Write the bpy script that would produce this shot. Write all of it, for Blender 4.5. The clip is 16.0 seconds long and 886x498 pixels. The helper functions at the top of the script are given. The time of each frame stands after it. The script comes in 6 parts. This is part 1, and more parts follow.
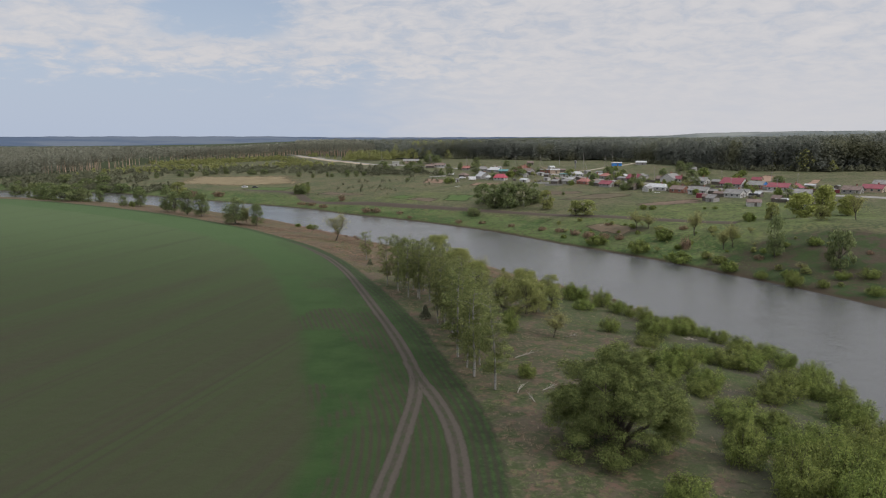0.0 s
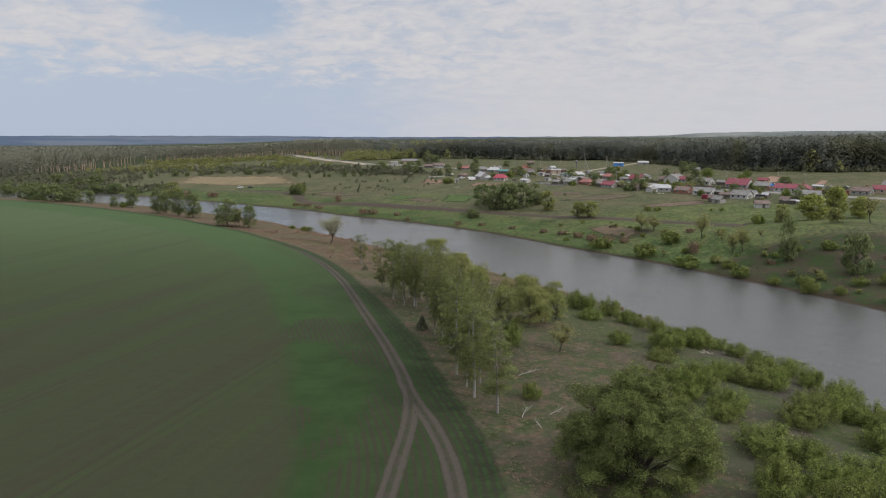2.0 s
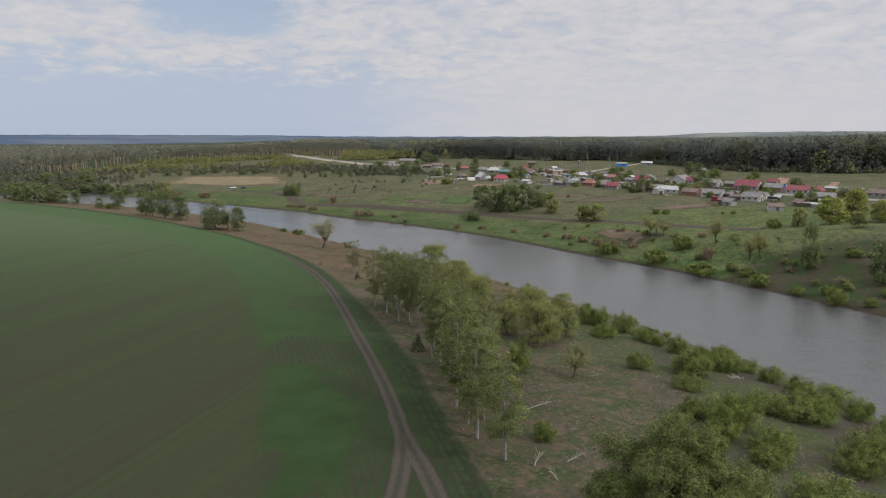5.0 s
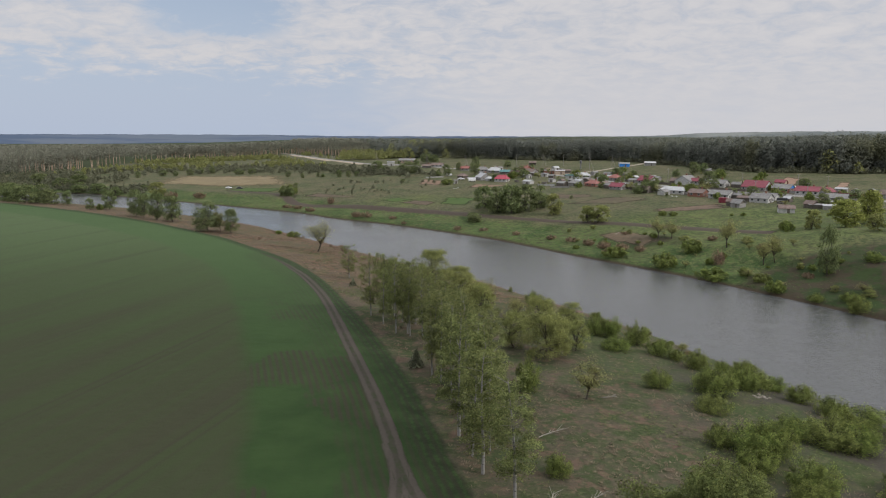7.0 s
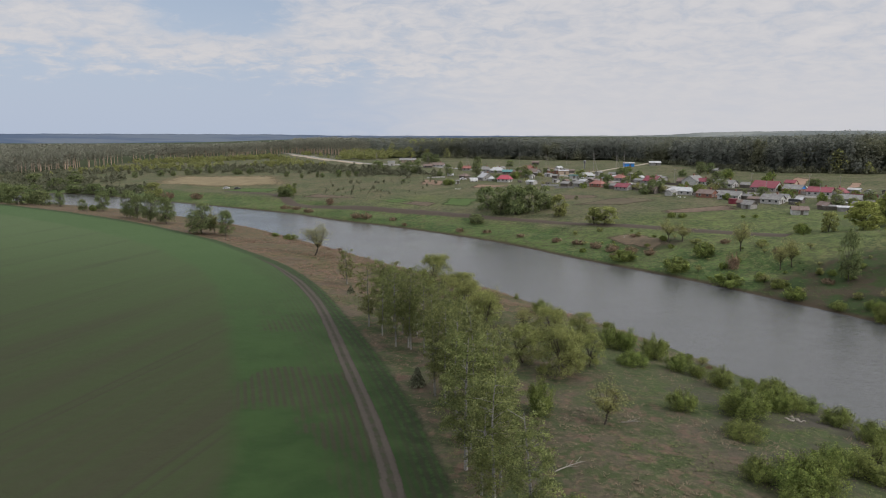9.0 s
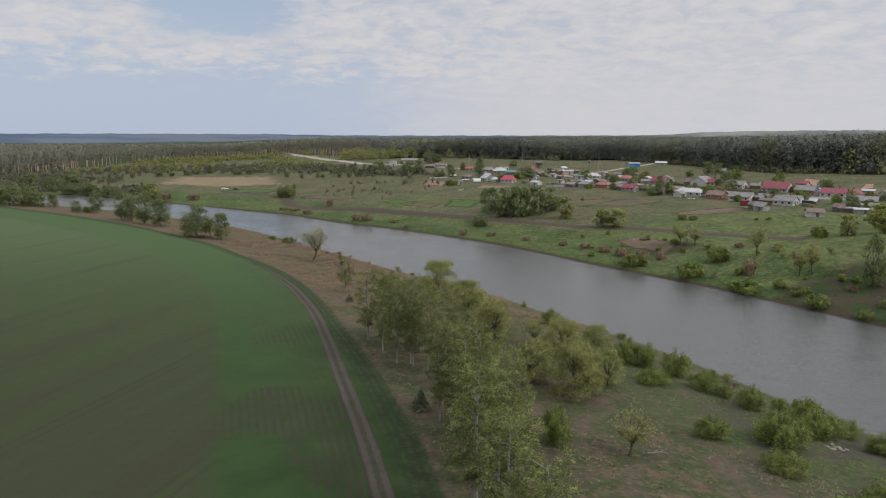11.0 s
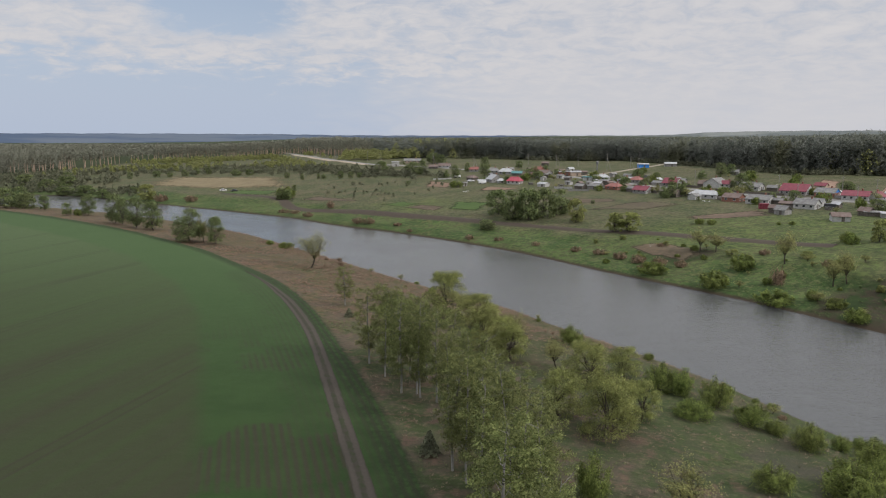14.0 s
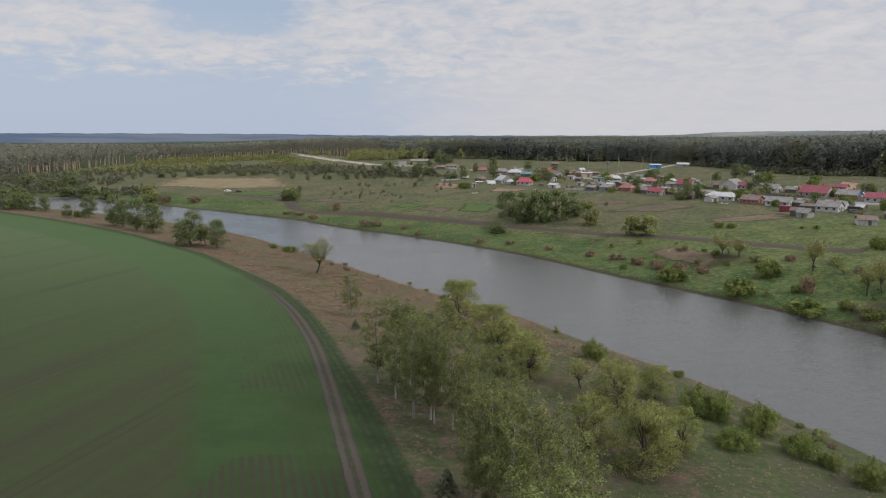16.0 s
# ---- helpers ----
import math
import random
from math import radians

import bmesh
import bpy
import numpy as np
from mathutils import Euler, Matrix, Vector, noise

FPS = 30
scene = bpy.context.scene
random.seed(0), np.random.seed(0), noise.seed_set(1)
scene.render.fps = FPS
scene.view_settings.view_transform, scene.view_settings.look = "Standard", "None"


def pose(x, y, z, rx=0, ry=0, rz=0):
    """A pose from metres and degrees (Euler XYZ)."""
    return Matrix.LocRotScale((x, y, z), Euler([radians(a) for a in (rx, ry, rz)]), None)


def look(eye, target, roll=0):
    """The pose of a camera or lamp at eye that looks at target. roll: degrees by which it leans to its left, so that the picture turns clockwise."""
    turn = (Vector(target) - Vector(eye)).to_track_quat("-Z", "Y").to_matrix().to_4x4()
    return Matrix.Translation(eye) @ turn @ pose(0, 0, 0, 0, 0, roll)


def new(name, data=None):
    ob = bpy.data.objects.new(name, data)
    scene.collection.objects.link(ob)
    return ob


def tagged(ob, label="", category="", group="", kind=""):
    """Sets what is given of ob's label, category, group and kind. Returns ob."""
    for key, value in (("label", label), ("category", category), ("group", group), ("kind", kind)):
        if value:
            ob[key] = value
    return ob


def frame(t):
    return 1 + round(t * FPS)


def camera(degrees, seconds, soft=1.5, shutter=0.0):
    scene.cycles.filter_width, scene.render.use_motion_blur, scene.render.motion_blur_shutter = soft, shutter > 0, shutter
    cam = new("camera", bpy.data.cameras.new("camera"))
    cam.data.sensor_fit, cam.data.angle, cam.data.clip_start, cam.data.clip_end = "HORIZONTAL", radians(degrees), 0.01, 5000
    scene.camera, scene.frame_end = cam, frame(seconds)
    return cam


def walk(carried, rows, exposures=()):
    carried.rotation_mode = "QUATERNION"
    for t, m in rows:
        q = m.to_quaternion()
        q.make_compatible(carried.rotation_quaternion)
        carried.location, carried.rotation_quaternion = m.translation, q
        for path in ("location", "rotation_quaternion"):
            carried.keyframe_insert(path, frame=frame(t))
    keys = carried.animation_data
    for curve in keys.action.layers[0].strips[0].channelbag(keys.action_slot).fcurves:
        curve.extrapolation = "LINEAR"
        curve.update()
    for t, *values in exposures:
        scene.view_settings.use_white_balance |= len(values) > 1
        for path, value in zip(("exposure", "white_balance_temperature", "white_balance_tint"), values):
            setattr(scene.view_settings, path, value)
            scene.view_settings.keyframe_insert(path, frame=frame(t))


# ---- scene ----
cam = camera(65.0, 16.0, soft=1.1)
PATH = [
    (0, pose(0.00, -0.00, 35.00, 80.86, 0.18, -0.00)),
    (3.5, pose(0.35, 15.80, 34.68, 80.82, 0.07, -0.10)),
    (7, pose(0.16, 31.57, 34.38, 80.79, -0.03, -0.18)),
    (9, pose(-0.22, 40.24, 34.27, 80.75, -0.02, -0.11)),
    (11.5, pose(-0.88, 50.88, 34.25, 80.73, -0.01, 0.05)),
    (12.5, pose(-1.23, 55.08, 34.21, 80.73, -0.03, 0.11)),
    (14.5, pose(-2.13, 63.55, 34.23, 80.73, -0.05, 0.23)),
    (15.5, pose(-2.74, 67.84, 34.23, 80.73, -0.07, 0.25)),
    (15.9, pose(-3.13, 69.56, 34.22, 80.73, -0.07, 0.27)),
    (16.0, pose(-3.23, 69.99, 34.22, 80.73, -0.05, 0.70)),
]
walk(cam, PATH, [(0, 0.0, 6400, 12.5), (16, 0.0, 6400, 12.5)])

# ---- light ----
world = bpy.data.worlds.new("sky")
scene.world = world
world.use_nodes = True
wn, wl = world.node_tree.nodes, world.node_tree.links
wn.clear()


def wnode(kind, **values):
    n = wn.new(kind)
    for key, value in values.items():
        n.inputs[int(key[1:])].default_value = value
    return n


def wmath(op, a, b=0.0, c=0.0, clamp=False):
    n = wn.new("ShaderNodeMath")
    n.operation, n.use_clamp = op, clamp
    for i, v in enumerate((a, b, c)):
        if isinstance(v, (int, float)):
            n.inputs[i].default_value = v
        else:
            wl.new(v, n.inputs[i])
    return n.outputs[0]


SUN_EL, SUN_AZ = radians(34), radians(112)  # the sun stands to the right and a little behind
sky = wn.new("ShaderNodeTexSky")
sky.sky_type, sky.sun_disc = "NISHITA", False
sky.sun_elevation, sky.sun_rotation = SUN_EL, SUN_AZ
sky.air_density, sky.dust_density = 1.0, 1.6
where = wn.new("ShaderNodeTexCoord")
split = wn.new("ShaderNodeSeparateXYZ")
wl.new(where.outputs["Generated"], split.inputs[0])
wx, wy, wz = split.outputs
up = wmath("ADD", wmath("MAXIMUM", wz, 0.0), 0.22)
flat = wn.new("ShaderNodeCombineXYZ")
wl.new(wmath("ADD", wmath("DIVIDE", wx, up), 3.7), flat.inputs[0])
wl.new(wmath("DIVIDE", wy, up), flat.inputs[1])


def wnoise(scale, detail, rough=0.5, warp=0.0):
    n = wn.new("ShaderNodeTexNoise")
    n.inputs["Scale"].default_value, n.inputs["Detail"].default_value = scale, detail
    n.inputs["Roughness"].default_value, n.inputs["Distortion"].default_value = rough, warp
    wl.new(flat.outputs[0], n.inputs["Vector"])
    return n.outputs[0]


def wstep(value, a, b):
    n = wn.new("ShaderNodeMapRange")
    n.interpolation_type = "SMOOTHSTEP"
    n.inputs[1].default_value, n.inputs[2].default_value = a, b
    wl.new(value, n.inputs[0])
    return n.outputs[0]


def wmix(fac, a, b):
    n = wn.new("ShaderNodeMix")
    n.data_type = "RGBA"
    for v, s in zip((fac, a, b), (n.inputs[0], n.inputs[6], n.inputs[7])):
        if isinstance(v, tuple):
            s.default_value = (*v, 1)
        else:
            wl.new(v, s)
    return n.outputs[2]


puffs, wisps = wnoise(10.0, 6, 0.6, 0.5), wnoise(3.2, 6, 0.6, 0.6)


def wbump(value, centre, width):
    """One at the centre, falling off to nothing on both sides."""
    return wmath("SUBTRACT", 1.0, wstep(wmath("ABSOLUTE", wmath("SUBTRACT", value, centre)), width * 0.25, width))


# a closed sheet of cloud ahead and to the right; to the left a torn bank of puffs with clear sky under it and a rift above
tilt = wmath("ADD", wz, wmath("MULTIPLY", wx, 0.03))
closed = wmath("MULTIPLY", wstep(wx, -0.30, 0.16), 0.98)
ragged = wmath("ADD", wmath("MULTIPLY", wmath("SUBTRACT", puffs, 0.5), 0.06), wmath("MULTIPLY", wmath("SUBTRACT", wisps, 0.5), 0.08))
torn = wstep(wmath("ADD", tilt, ragged), 0.048, 0.108)
rift = wmath("MULTIPLY", wbump(wmath("ADD", wx, wmath("MULTIPLY", wisps, 0.12)), -0.225, 0.115), wstep(wmath("ADD", wz, ragged), 0.122, 0.150))
cover = wmath("MAXIMUM", closed, wmath("MULTIPLY", torn, 0.86))
cover = wmath("SUBTRACT", cover, wmath("MULTIPLY", rift, 1.0))
cover = wmath("ADD", cover, wmath("MULTIPLY", wmath("SUBTRACT", wisps, 0.5), 0.7))
cover = wmath("ADD", cover, wmath("MULTIPLY", wmath("SUBTRACT", puffs, 0.5), wmath("MULTIPLY_ADD", torn, 1.5, 0.15)))
cover = wstep(cover, 0.05, 1.12)
hazy = wmath("SUBTRACT", 1.0, wstep(wz, 0.0, 0.30))
clear = wn.new("ShaderNodeBackground")
clear.inputs[1].default_value = 0.10
wl.new(sky.outputs[0], clear.inputs[0])
veil = wn.new("ShaderNodeBackground")
veil.inputs[0].default_value, veil.inputs[1].default_value = (0.455, 0.525, 0.635, 1), 1.0
low = wn.new("ShaderNodeMixShader")
wl.new(wmath("MULTIPLY_ADD", hazy, 0.55, 0.4), low.inputs[0])
wl.new(clear.outputs[0], low.inputs[1])
wl.new(veil.outputs[0], low.inputs[2])
calm = wmath("MULTIPLY_ADD", wstep(wz, 0.02, 0.14), 0.85, 0.15)  # mottling fades towards the horizon
tone = wmix(wmath("MULTIPLY_ADD", wmath("SUBTRACT", wstep(wmath("ADD", wmath("MULTIPLY", puffs, 0.5), wmath("MULTIPLY", wisps, 0.5)), 0.30, 0.70), 0.5), calm, 0.42), (0.552, 0.563, 0.588), (0.655, 0.645, 0.637))
cloud = wn.new("ShaderNodeBackground")
wl.new(tone, cloud.inputs[0])
# an overcast sky is brighter overhead than at the horizon
wl.new(wmath("MULTIPLY_ADD", wstep(wz, 0.15, 1.0), 1.95, 1.0), cloud.inputs[1])
both = wn.new("ShaderNodeMixShader")
wl.new(cover, both.inputs[0])
wl.new(low.outputs[0], both.inputs[1])
wl.new(cloud.outputs[0], both.inputs[2])
out = wn.new("ShaderNodeOutputWorld")
wl.new(both.outputs[0], out.inputs[0])

sun = new("sun", bpy.data.lights.new("sun", "SUN"))
sun.data.energy, sun.data.angle, sun.data.color = 1.7, radians(9), (1.0, 0.955, 0.89)
sun.matrix_world = look((0, 0, 300), (-math.sin(SUN_AZ) * math.cos(SUN_EL), -math.cos(SUN_AZ) * math.cos(SUN_EL), 300 - math.sin(SUN_EL)))

# ---- the lie of the land ----
WATER = -6.0


def smooth_line(pts, step=7.0):
    """A rounded polyline through pts (Catmull-Rom)."""
    p = [np.array(q, float) for q in pts]
    p = [2 * p[0] - p[1]] + p + [2 * p[-1] - p[-2]]
    res = []
    for a, b, c, d in zip(p, p[1:], p[2:], p[3:]):
        n = int(min(30, max(2, np.linalg.norm(c - b) / step)))
        for k in range(n):
            t = k / n
            res.append(0.5 * (2 * b + (c - a) * t + (2 * a - 5 * b + 4 * c - d) * t * t + (3 * b - a - 3 * c + d) * t ** 3))
    res.append(p[-2])
    return np.array(res)


NEAR_SHORE = smooth_line([(150, -2500), (136, -1200), (124, -600), (114, -300), (106, -150), (92, -65), (76, 0), (62, 60), (62, 92), (65, 110), (60, 132), (51, 152), (42, 173), (32, 190), (21, 207),
                          (9, 226), (-12, 250), (-34, 280), (-60, 314), (-92, 353), (-150, 402), (-215, 440), (-310, 478), (-520, 515), (-1200, 545), (-4900, 600)])
FAR_SHORE = smooth_line([(240, -2500), (218, -1200), (198, -600), (186, -300), (176, -160), (163, -75), (150, 0), (126, 90), (107, 160), (94, 190), (84, 208), (74, 226), (61, 245), (45, 267), (25, 298),
                         (3, 324), (-23, 350), (-53, 375), (-78, 402), (-110, 426), (-160, 462), (-214, 500), (-280, 533), (-520, 575), (-1200, 610), (-4900, 670)])
FIELD_EDGE = smooth_line([(70, -2500), (52, -1200), (38, -600), (30, -300), (24, -150), (17, -60), (12, 0), (7, 40), (6.8, 66), (6.2, 79), (4.6, 89), (1.2, 103), (-3.0, 122), (-10, 146), (-19, 172),
                          (-29.5, 200), (-42, 226), (-59, 250), (-82, 279), (-125, 320), (-190, 370), (-265, 413), (-420, 455), (-1200, 500), (-4900, 560)])
TRACK = smooth_line([(-24, -160), (-17, -70), (-12.5, -15), (-9.5, 30), (-7.6, 50), (-6.3, 64), (-5.4, 72), (-4.6, 81), (-3.9, 91), (-4.3, 100), (-6.7, 112), (-10.2, 126), (-15.2, 144), (-20.5, 163),
                     (-26.3, 182), (-35, 204), (-44, 222), (-54, 238)], 2.0)
FORK = smooth_line([(8, -160), (5, -70), (3.6, -15), (3.0, 30), (2.4, 50), (1.9, 64), (1.6, 74), (0.6, 82), (-1.2, 90), (-3.6, 98), (-5.6, 106)], 2.0)


def gap(x, y, line):
    """Distance from points to a polyline."""
    if x.size < 16:  # few points: all stretches at once
        a, d = line[:-1], line[1:] - line[:-1]
        px, py = x.reshape(-1, 1) - a[:, 0], y.reshape(-1, 1) - a[:, 1]
        t = np.clip((px * d[:, 0] + py * d[:, 1]) / (d * d).sum(1), 0, 1)
        return np.sqrt(((px - t * d[:, 0]) ** 2 + (py - t * d[:, 1]) ** 2).min(1)).reshape(x.shape)
    best = np.full(x.shape, 1e9)
    for (ax, ay), (bx, by) in zip(line[:-1], line[1:]):
        dx, dy = bx - ax, by - ay
        t = np.clip(((x - ax) * dx + (y - ay) * dy) / (dx * dx + dy * dy), 0, 1)
        best = np.minimum(best, (x - ax - t * dx) ** 2 + (y - ay - t * dy) ** 2)
    return np.sqrt(best)


def inside(x, y, line):
    """Whether points lie on the field's side of a line that runs from behind the camera to the far left."""
    ring = np.vstack([line, [(-6000, line[-1][1]), (-6000, -4000), (line[0][0], -4000)]])
    if x.size < 16:
        (ax, ay), (bx, by) = ring.T, np.roll(ring, -1, 0).T
        px, py = x.reshape(-1, 1), y.reshape(-1, 1)
        rise = np.where(ay == by, 1.0, by - ay)
        cross = (ay != by) & ((ay > py) != (by > py)) & (px < (bx - ax) * (py - ay) / rise + ax)
        return (cross.sum(1) % 2 == 1).reshape(x.shape)
    hit = np.zeros(x.shape, bool)
    for (ax, ay), (bx, by) in zip(ring, np.roll(ring, -1, 0)):
        if ay != by:
            hit ^= ((ay > y) != (by > y)) & (x < (bx - ax) * (y - ay) / (by - ay) + ax)
    return hit


def ripple(x, y, size, seed=0.0):
    """Cheap smooth unevenness, about -1 to 1."""
    u, v = x / size + seed, y / size - seed
    return (np.sin(1.7 * u + 1.3 * np.sin(1.1 * v + seed)) + np.sin(1.9 * v + 1.2 * np.sin(1.3 * u)) + np.sin(1.1 * (u + v) + 2 * np.sin(0.7 * u - 0.5 * v))) / 3


def lie(x, y):
    """Height of the ground, with the signed gaps to the shores and the field's edge (inside the land: positive)."""
    x, y = np.asarray(x, float), np.asarray(y, float)
    near, far = inside(x, y, NEAR_SHORE), ~inside(x, y, FAR_SHORE)
    dn, df, de = gap(x, y, NEAR_SHORE), gap(x, y, FAR_SHORE), gap(x, y, FIELD_EDGE)
    de = np.where(inside(x, y, FIELD_EDGE), de, -de)
    zn = np.interp(dn, [0, 1.5, 4, 12, 28, 48, 400, 3000], [-6.05, -5.4, -4.9, -3.3, -1.5, 0, 0, 0])
    zn = np.where(de > 0, np.maximum(zn, np.interp(de, [0, 6], [-0.5, 0])), zn) + np.where(de < 0, 0.22 * ripple(x, y, 5, 1) * np.clip(dn / 6, 0, 1), 0.05 * ripple(x, y, 30, 2))
    zr = np.interp(df, [0, 1.2, 4, 17, 25, 60, 95, 160, 265, 350, 500, 800, 1500, 3000, 4800], [-6.05, -5.3, -4.7, -3.4, -1.2, 2.5, 5, 7.8, 12, 13.2, 14, 13.5, 11, 12, 30])
    zl = np.interp(df, [0, 1.2, 4, 17, 25, 60, 120, 250, 400, 800, 1500, 3000, 4500, 4800], [-6.05, -5.3, -4.7, -3.6, -1.8, -0.4, 1, 3.5, 4, 1, -5, -10, -6, -4])
    late = np.clip((df - 350) / 400, 0, 1)
    side = np.clip((x / np.maximum(y, 60) + 0.36) / (0.4 - 0.14 * late), 0, 1)
    zf = zl + (zr - zl) * side * side * (3 - 2 * side)
    knoll = np.exp(-(((x - 128) / 30) ** 2 + ((y - 232) / 26) ** 2)) * 5.0
    zf = zf + knoll * np.clip((df - 8) / 18, 0, 1) + 0.35 * ripple(x, y, 18, 3) * np.clip(df / 12, 0, 1) + 0.15 * ripple(x, y, 4, 5) * np.clip(df / 4, 0, 1) * np.clip((60 - df) / 20, 0, 1)
    zf = zf + 7 * ripple(x, y, 700, 2) * np.clip((df - 900) / 2500, 0, 1)
    bed = WATER - np.minimum(1.6, 0.35 * np.minimum(dn, df)) - 0.05
    return np.where(near, zn, np.where(far, zf, bed)), np.where(near, dn, -dn), np.where(far, df, -df), de


def height(x, y):
    return float(lie(np.array([x]), np.array([y]))[0][0])
# ---- end of the land ----


# ---- materials ----
class Paint:
    """A small helper to write node materials."""

    def __init__(self, name, rough=0.9, spec=0.2):
        self.mat = bpy.data.materials.new(name)
        self.mat.use_nodes = True
        self.nodes, self.links = self.mat.node_tree.nodes, self.mat.node_tree.links
        self.bsdf = self.nodes["Principled BSDF"]
        self.bsdf.inputs["Roughness"].default_value = rough
        self.bsdf.inputs["Specular IOR Level"].default_value = spec
        self.spot = self.nodes.new("ShaderNodeTexCoord").outputs["Object"]

    def put(self, value, socket):
        if isinstance(value, (int, float)):
            socket.default_value = value
        elif isinstance(value, tuple):
            socket.default_value = (*value, 1) if len(value) == 3 else value
        else:
            self.links.new(value, socket)

    def math(self, op, a, b=0.0, c=0.0, clamp=False):
        n = self.nodes.new("ShaderNodeMath")
        n.operation, n.use_clamp = op, clamp
        for v, s in zip((a, b, c), n.inputs):
            self.put(v, s)
        return n.outputs[0]

    def noise(self, scale, detail=4.0, rough=0.55, at=None, stretch=None):
        n = self.nodes.new("ShaderNodeTexNoise")
        n.inputs["Scale"].default_value, n.inputs["Detail"].default_value, n.inputs["Roughness"].default_value = scale, detail, rough
        at = at or self.spot
        if stretch:
            m = self.nodes.new("ShaderNodeMapping")
            m.inputs["Scale"].default_value = stretch
            self.links.new(at, m.inputs["Vector"])
            at = m.outputs[0]
        self.links.new(at, n.inputs["Vector"])
        return n.outputs[0]

    def ramp(self, value, *stops):
        n = self.nodes.new("ShaderNodeMapRange")
        n.interpolation_type = "SMOOTHSTEP"
        (a, fa), (b, fb) = stops
        for v, s in zip((value, a, b, fa, fb), n.inputs):
            self.put(v, s)
        return n.outputs[0]

    def mix(self, fac, a, b, blend="MIX"):
        n = self.nodes.new("ShaderNodeMix")
        n.data_type, n.blend_type = "RGBA", blend
        self.put(fac, n.inputs[0]), self.put(a, n.inputs[6]), self.put(b, n.inputs[7])
        return n.outputs[2]

    def attr(self, name):
        n = self.nodes.new("ShaderNodeAttribute")
        n.attribute_name = name
        return n.outputs["Fac"]

    def random(self, island=False):
        return self.nodes.new("ShaderNodeNewGeometry").outputs["Random Per Island"] if island else self.nodes.new("ShaderNodeObjectInfo").outputs["Random"]

    def bump(self, value, strength=0.4, distance=0.1):
        n = self.nodes.new("ShaderNodeBump")
        n.inputs["Strength"].default_value, n.inputs["Distance"].default_value = strength, distance
        self.links.new(value, n.inputs["Height"])
        self.links.new(n.outputs[0], self.bsdf.inputs["Normal"])
        return self

    def colour(self, value):
        self.put(value, self.bsdf.inputs["Base Color"])
        return self


def plain(name, a, b, scale=3.0, rough=0.85, spec=0.2, bump=0.0, metal=0.0):
    """A surface of two close tones with grain."""
    p = Paint(name, rough, spec)
    p.bsdf.inputs["Metallic"].default_value = metal
    n = p.noise(scale, 6)
    p.colour(p.mix(p.ramp(n, (0.3, 0.0), (0.7, 1.0)), a, b))
    if bump:
        p.bump(n, bump, 0.05)
    return p.mat


def foliage(name, a, b, c, hue=0.25, patch=None):
    """Leaves: a tone for each tree and each leaf, with light shining through."""
    p = Paint(name, 0.75, 0.15)
    leaf = p.random(island=True)
    col = p.mix(leaf, a, b)
    col = p.mix(p.math("MULTIPLY", p.random(), hue), col, c)
    if patch:  # stands of another tone, some tens of metres wide
        col = p.mix(p.ramp(p.noise(0.022, 3, 0.6), (0.48, 0.0), (0.66, 0.85)), col, p.mix(leaf, patch, tuple(1.5 * q for q in patch)))
    # sprays of younger and older leaves
    col = p.mix(1.0, col, p.ramp(p.noise(1.25, 3, 0.65), (0.38, 0.58), (0.62, 1.34)), "MULTIPLY")
    p.colour(col)
    thin = p.nodes.new("ShaderNodeBsdfTranslucent")
    p.links.new(col, thin.inputs[0])
    blend = p.nodes.new("ShaderNodeMixShader")
    blend.inputs[0].default_value = 0.45
    p.links.new(p.bsdf.outputs[0], blend.inputs[1])
    p.links.new(thin.outputs[0], blend.inputs[2])
    p.links.new(blend.outputs[0], p.nodes["Material Output"].inputs[0])
    return p.mat


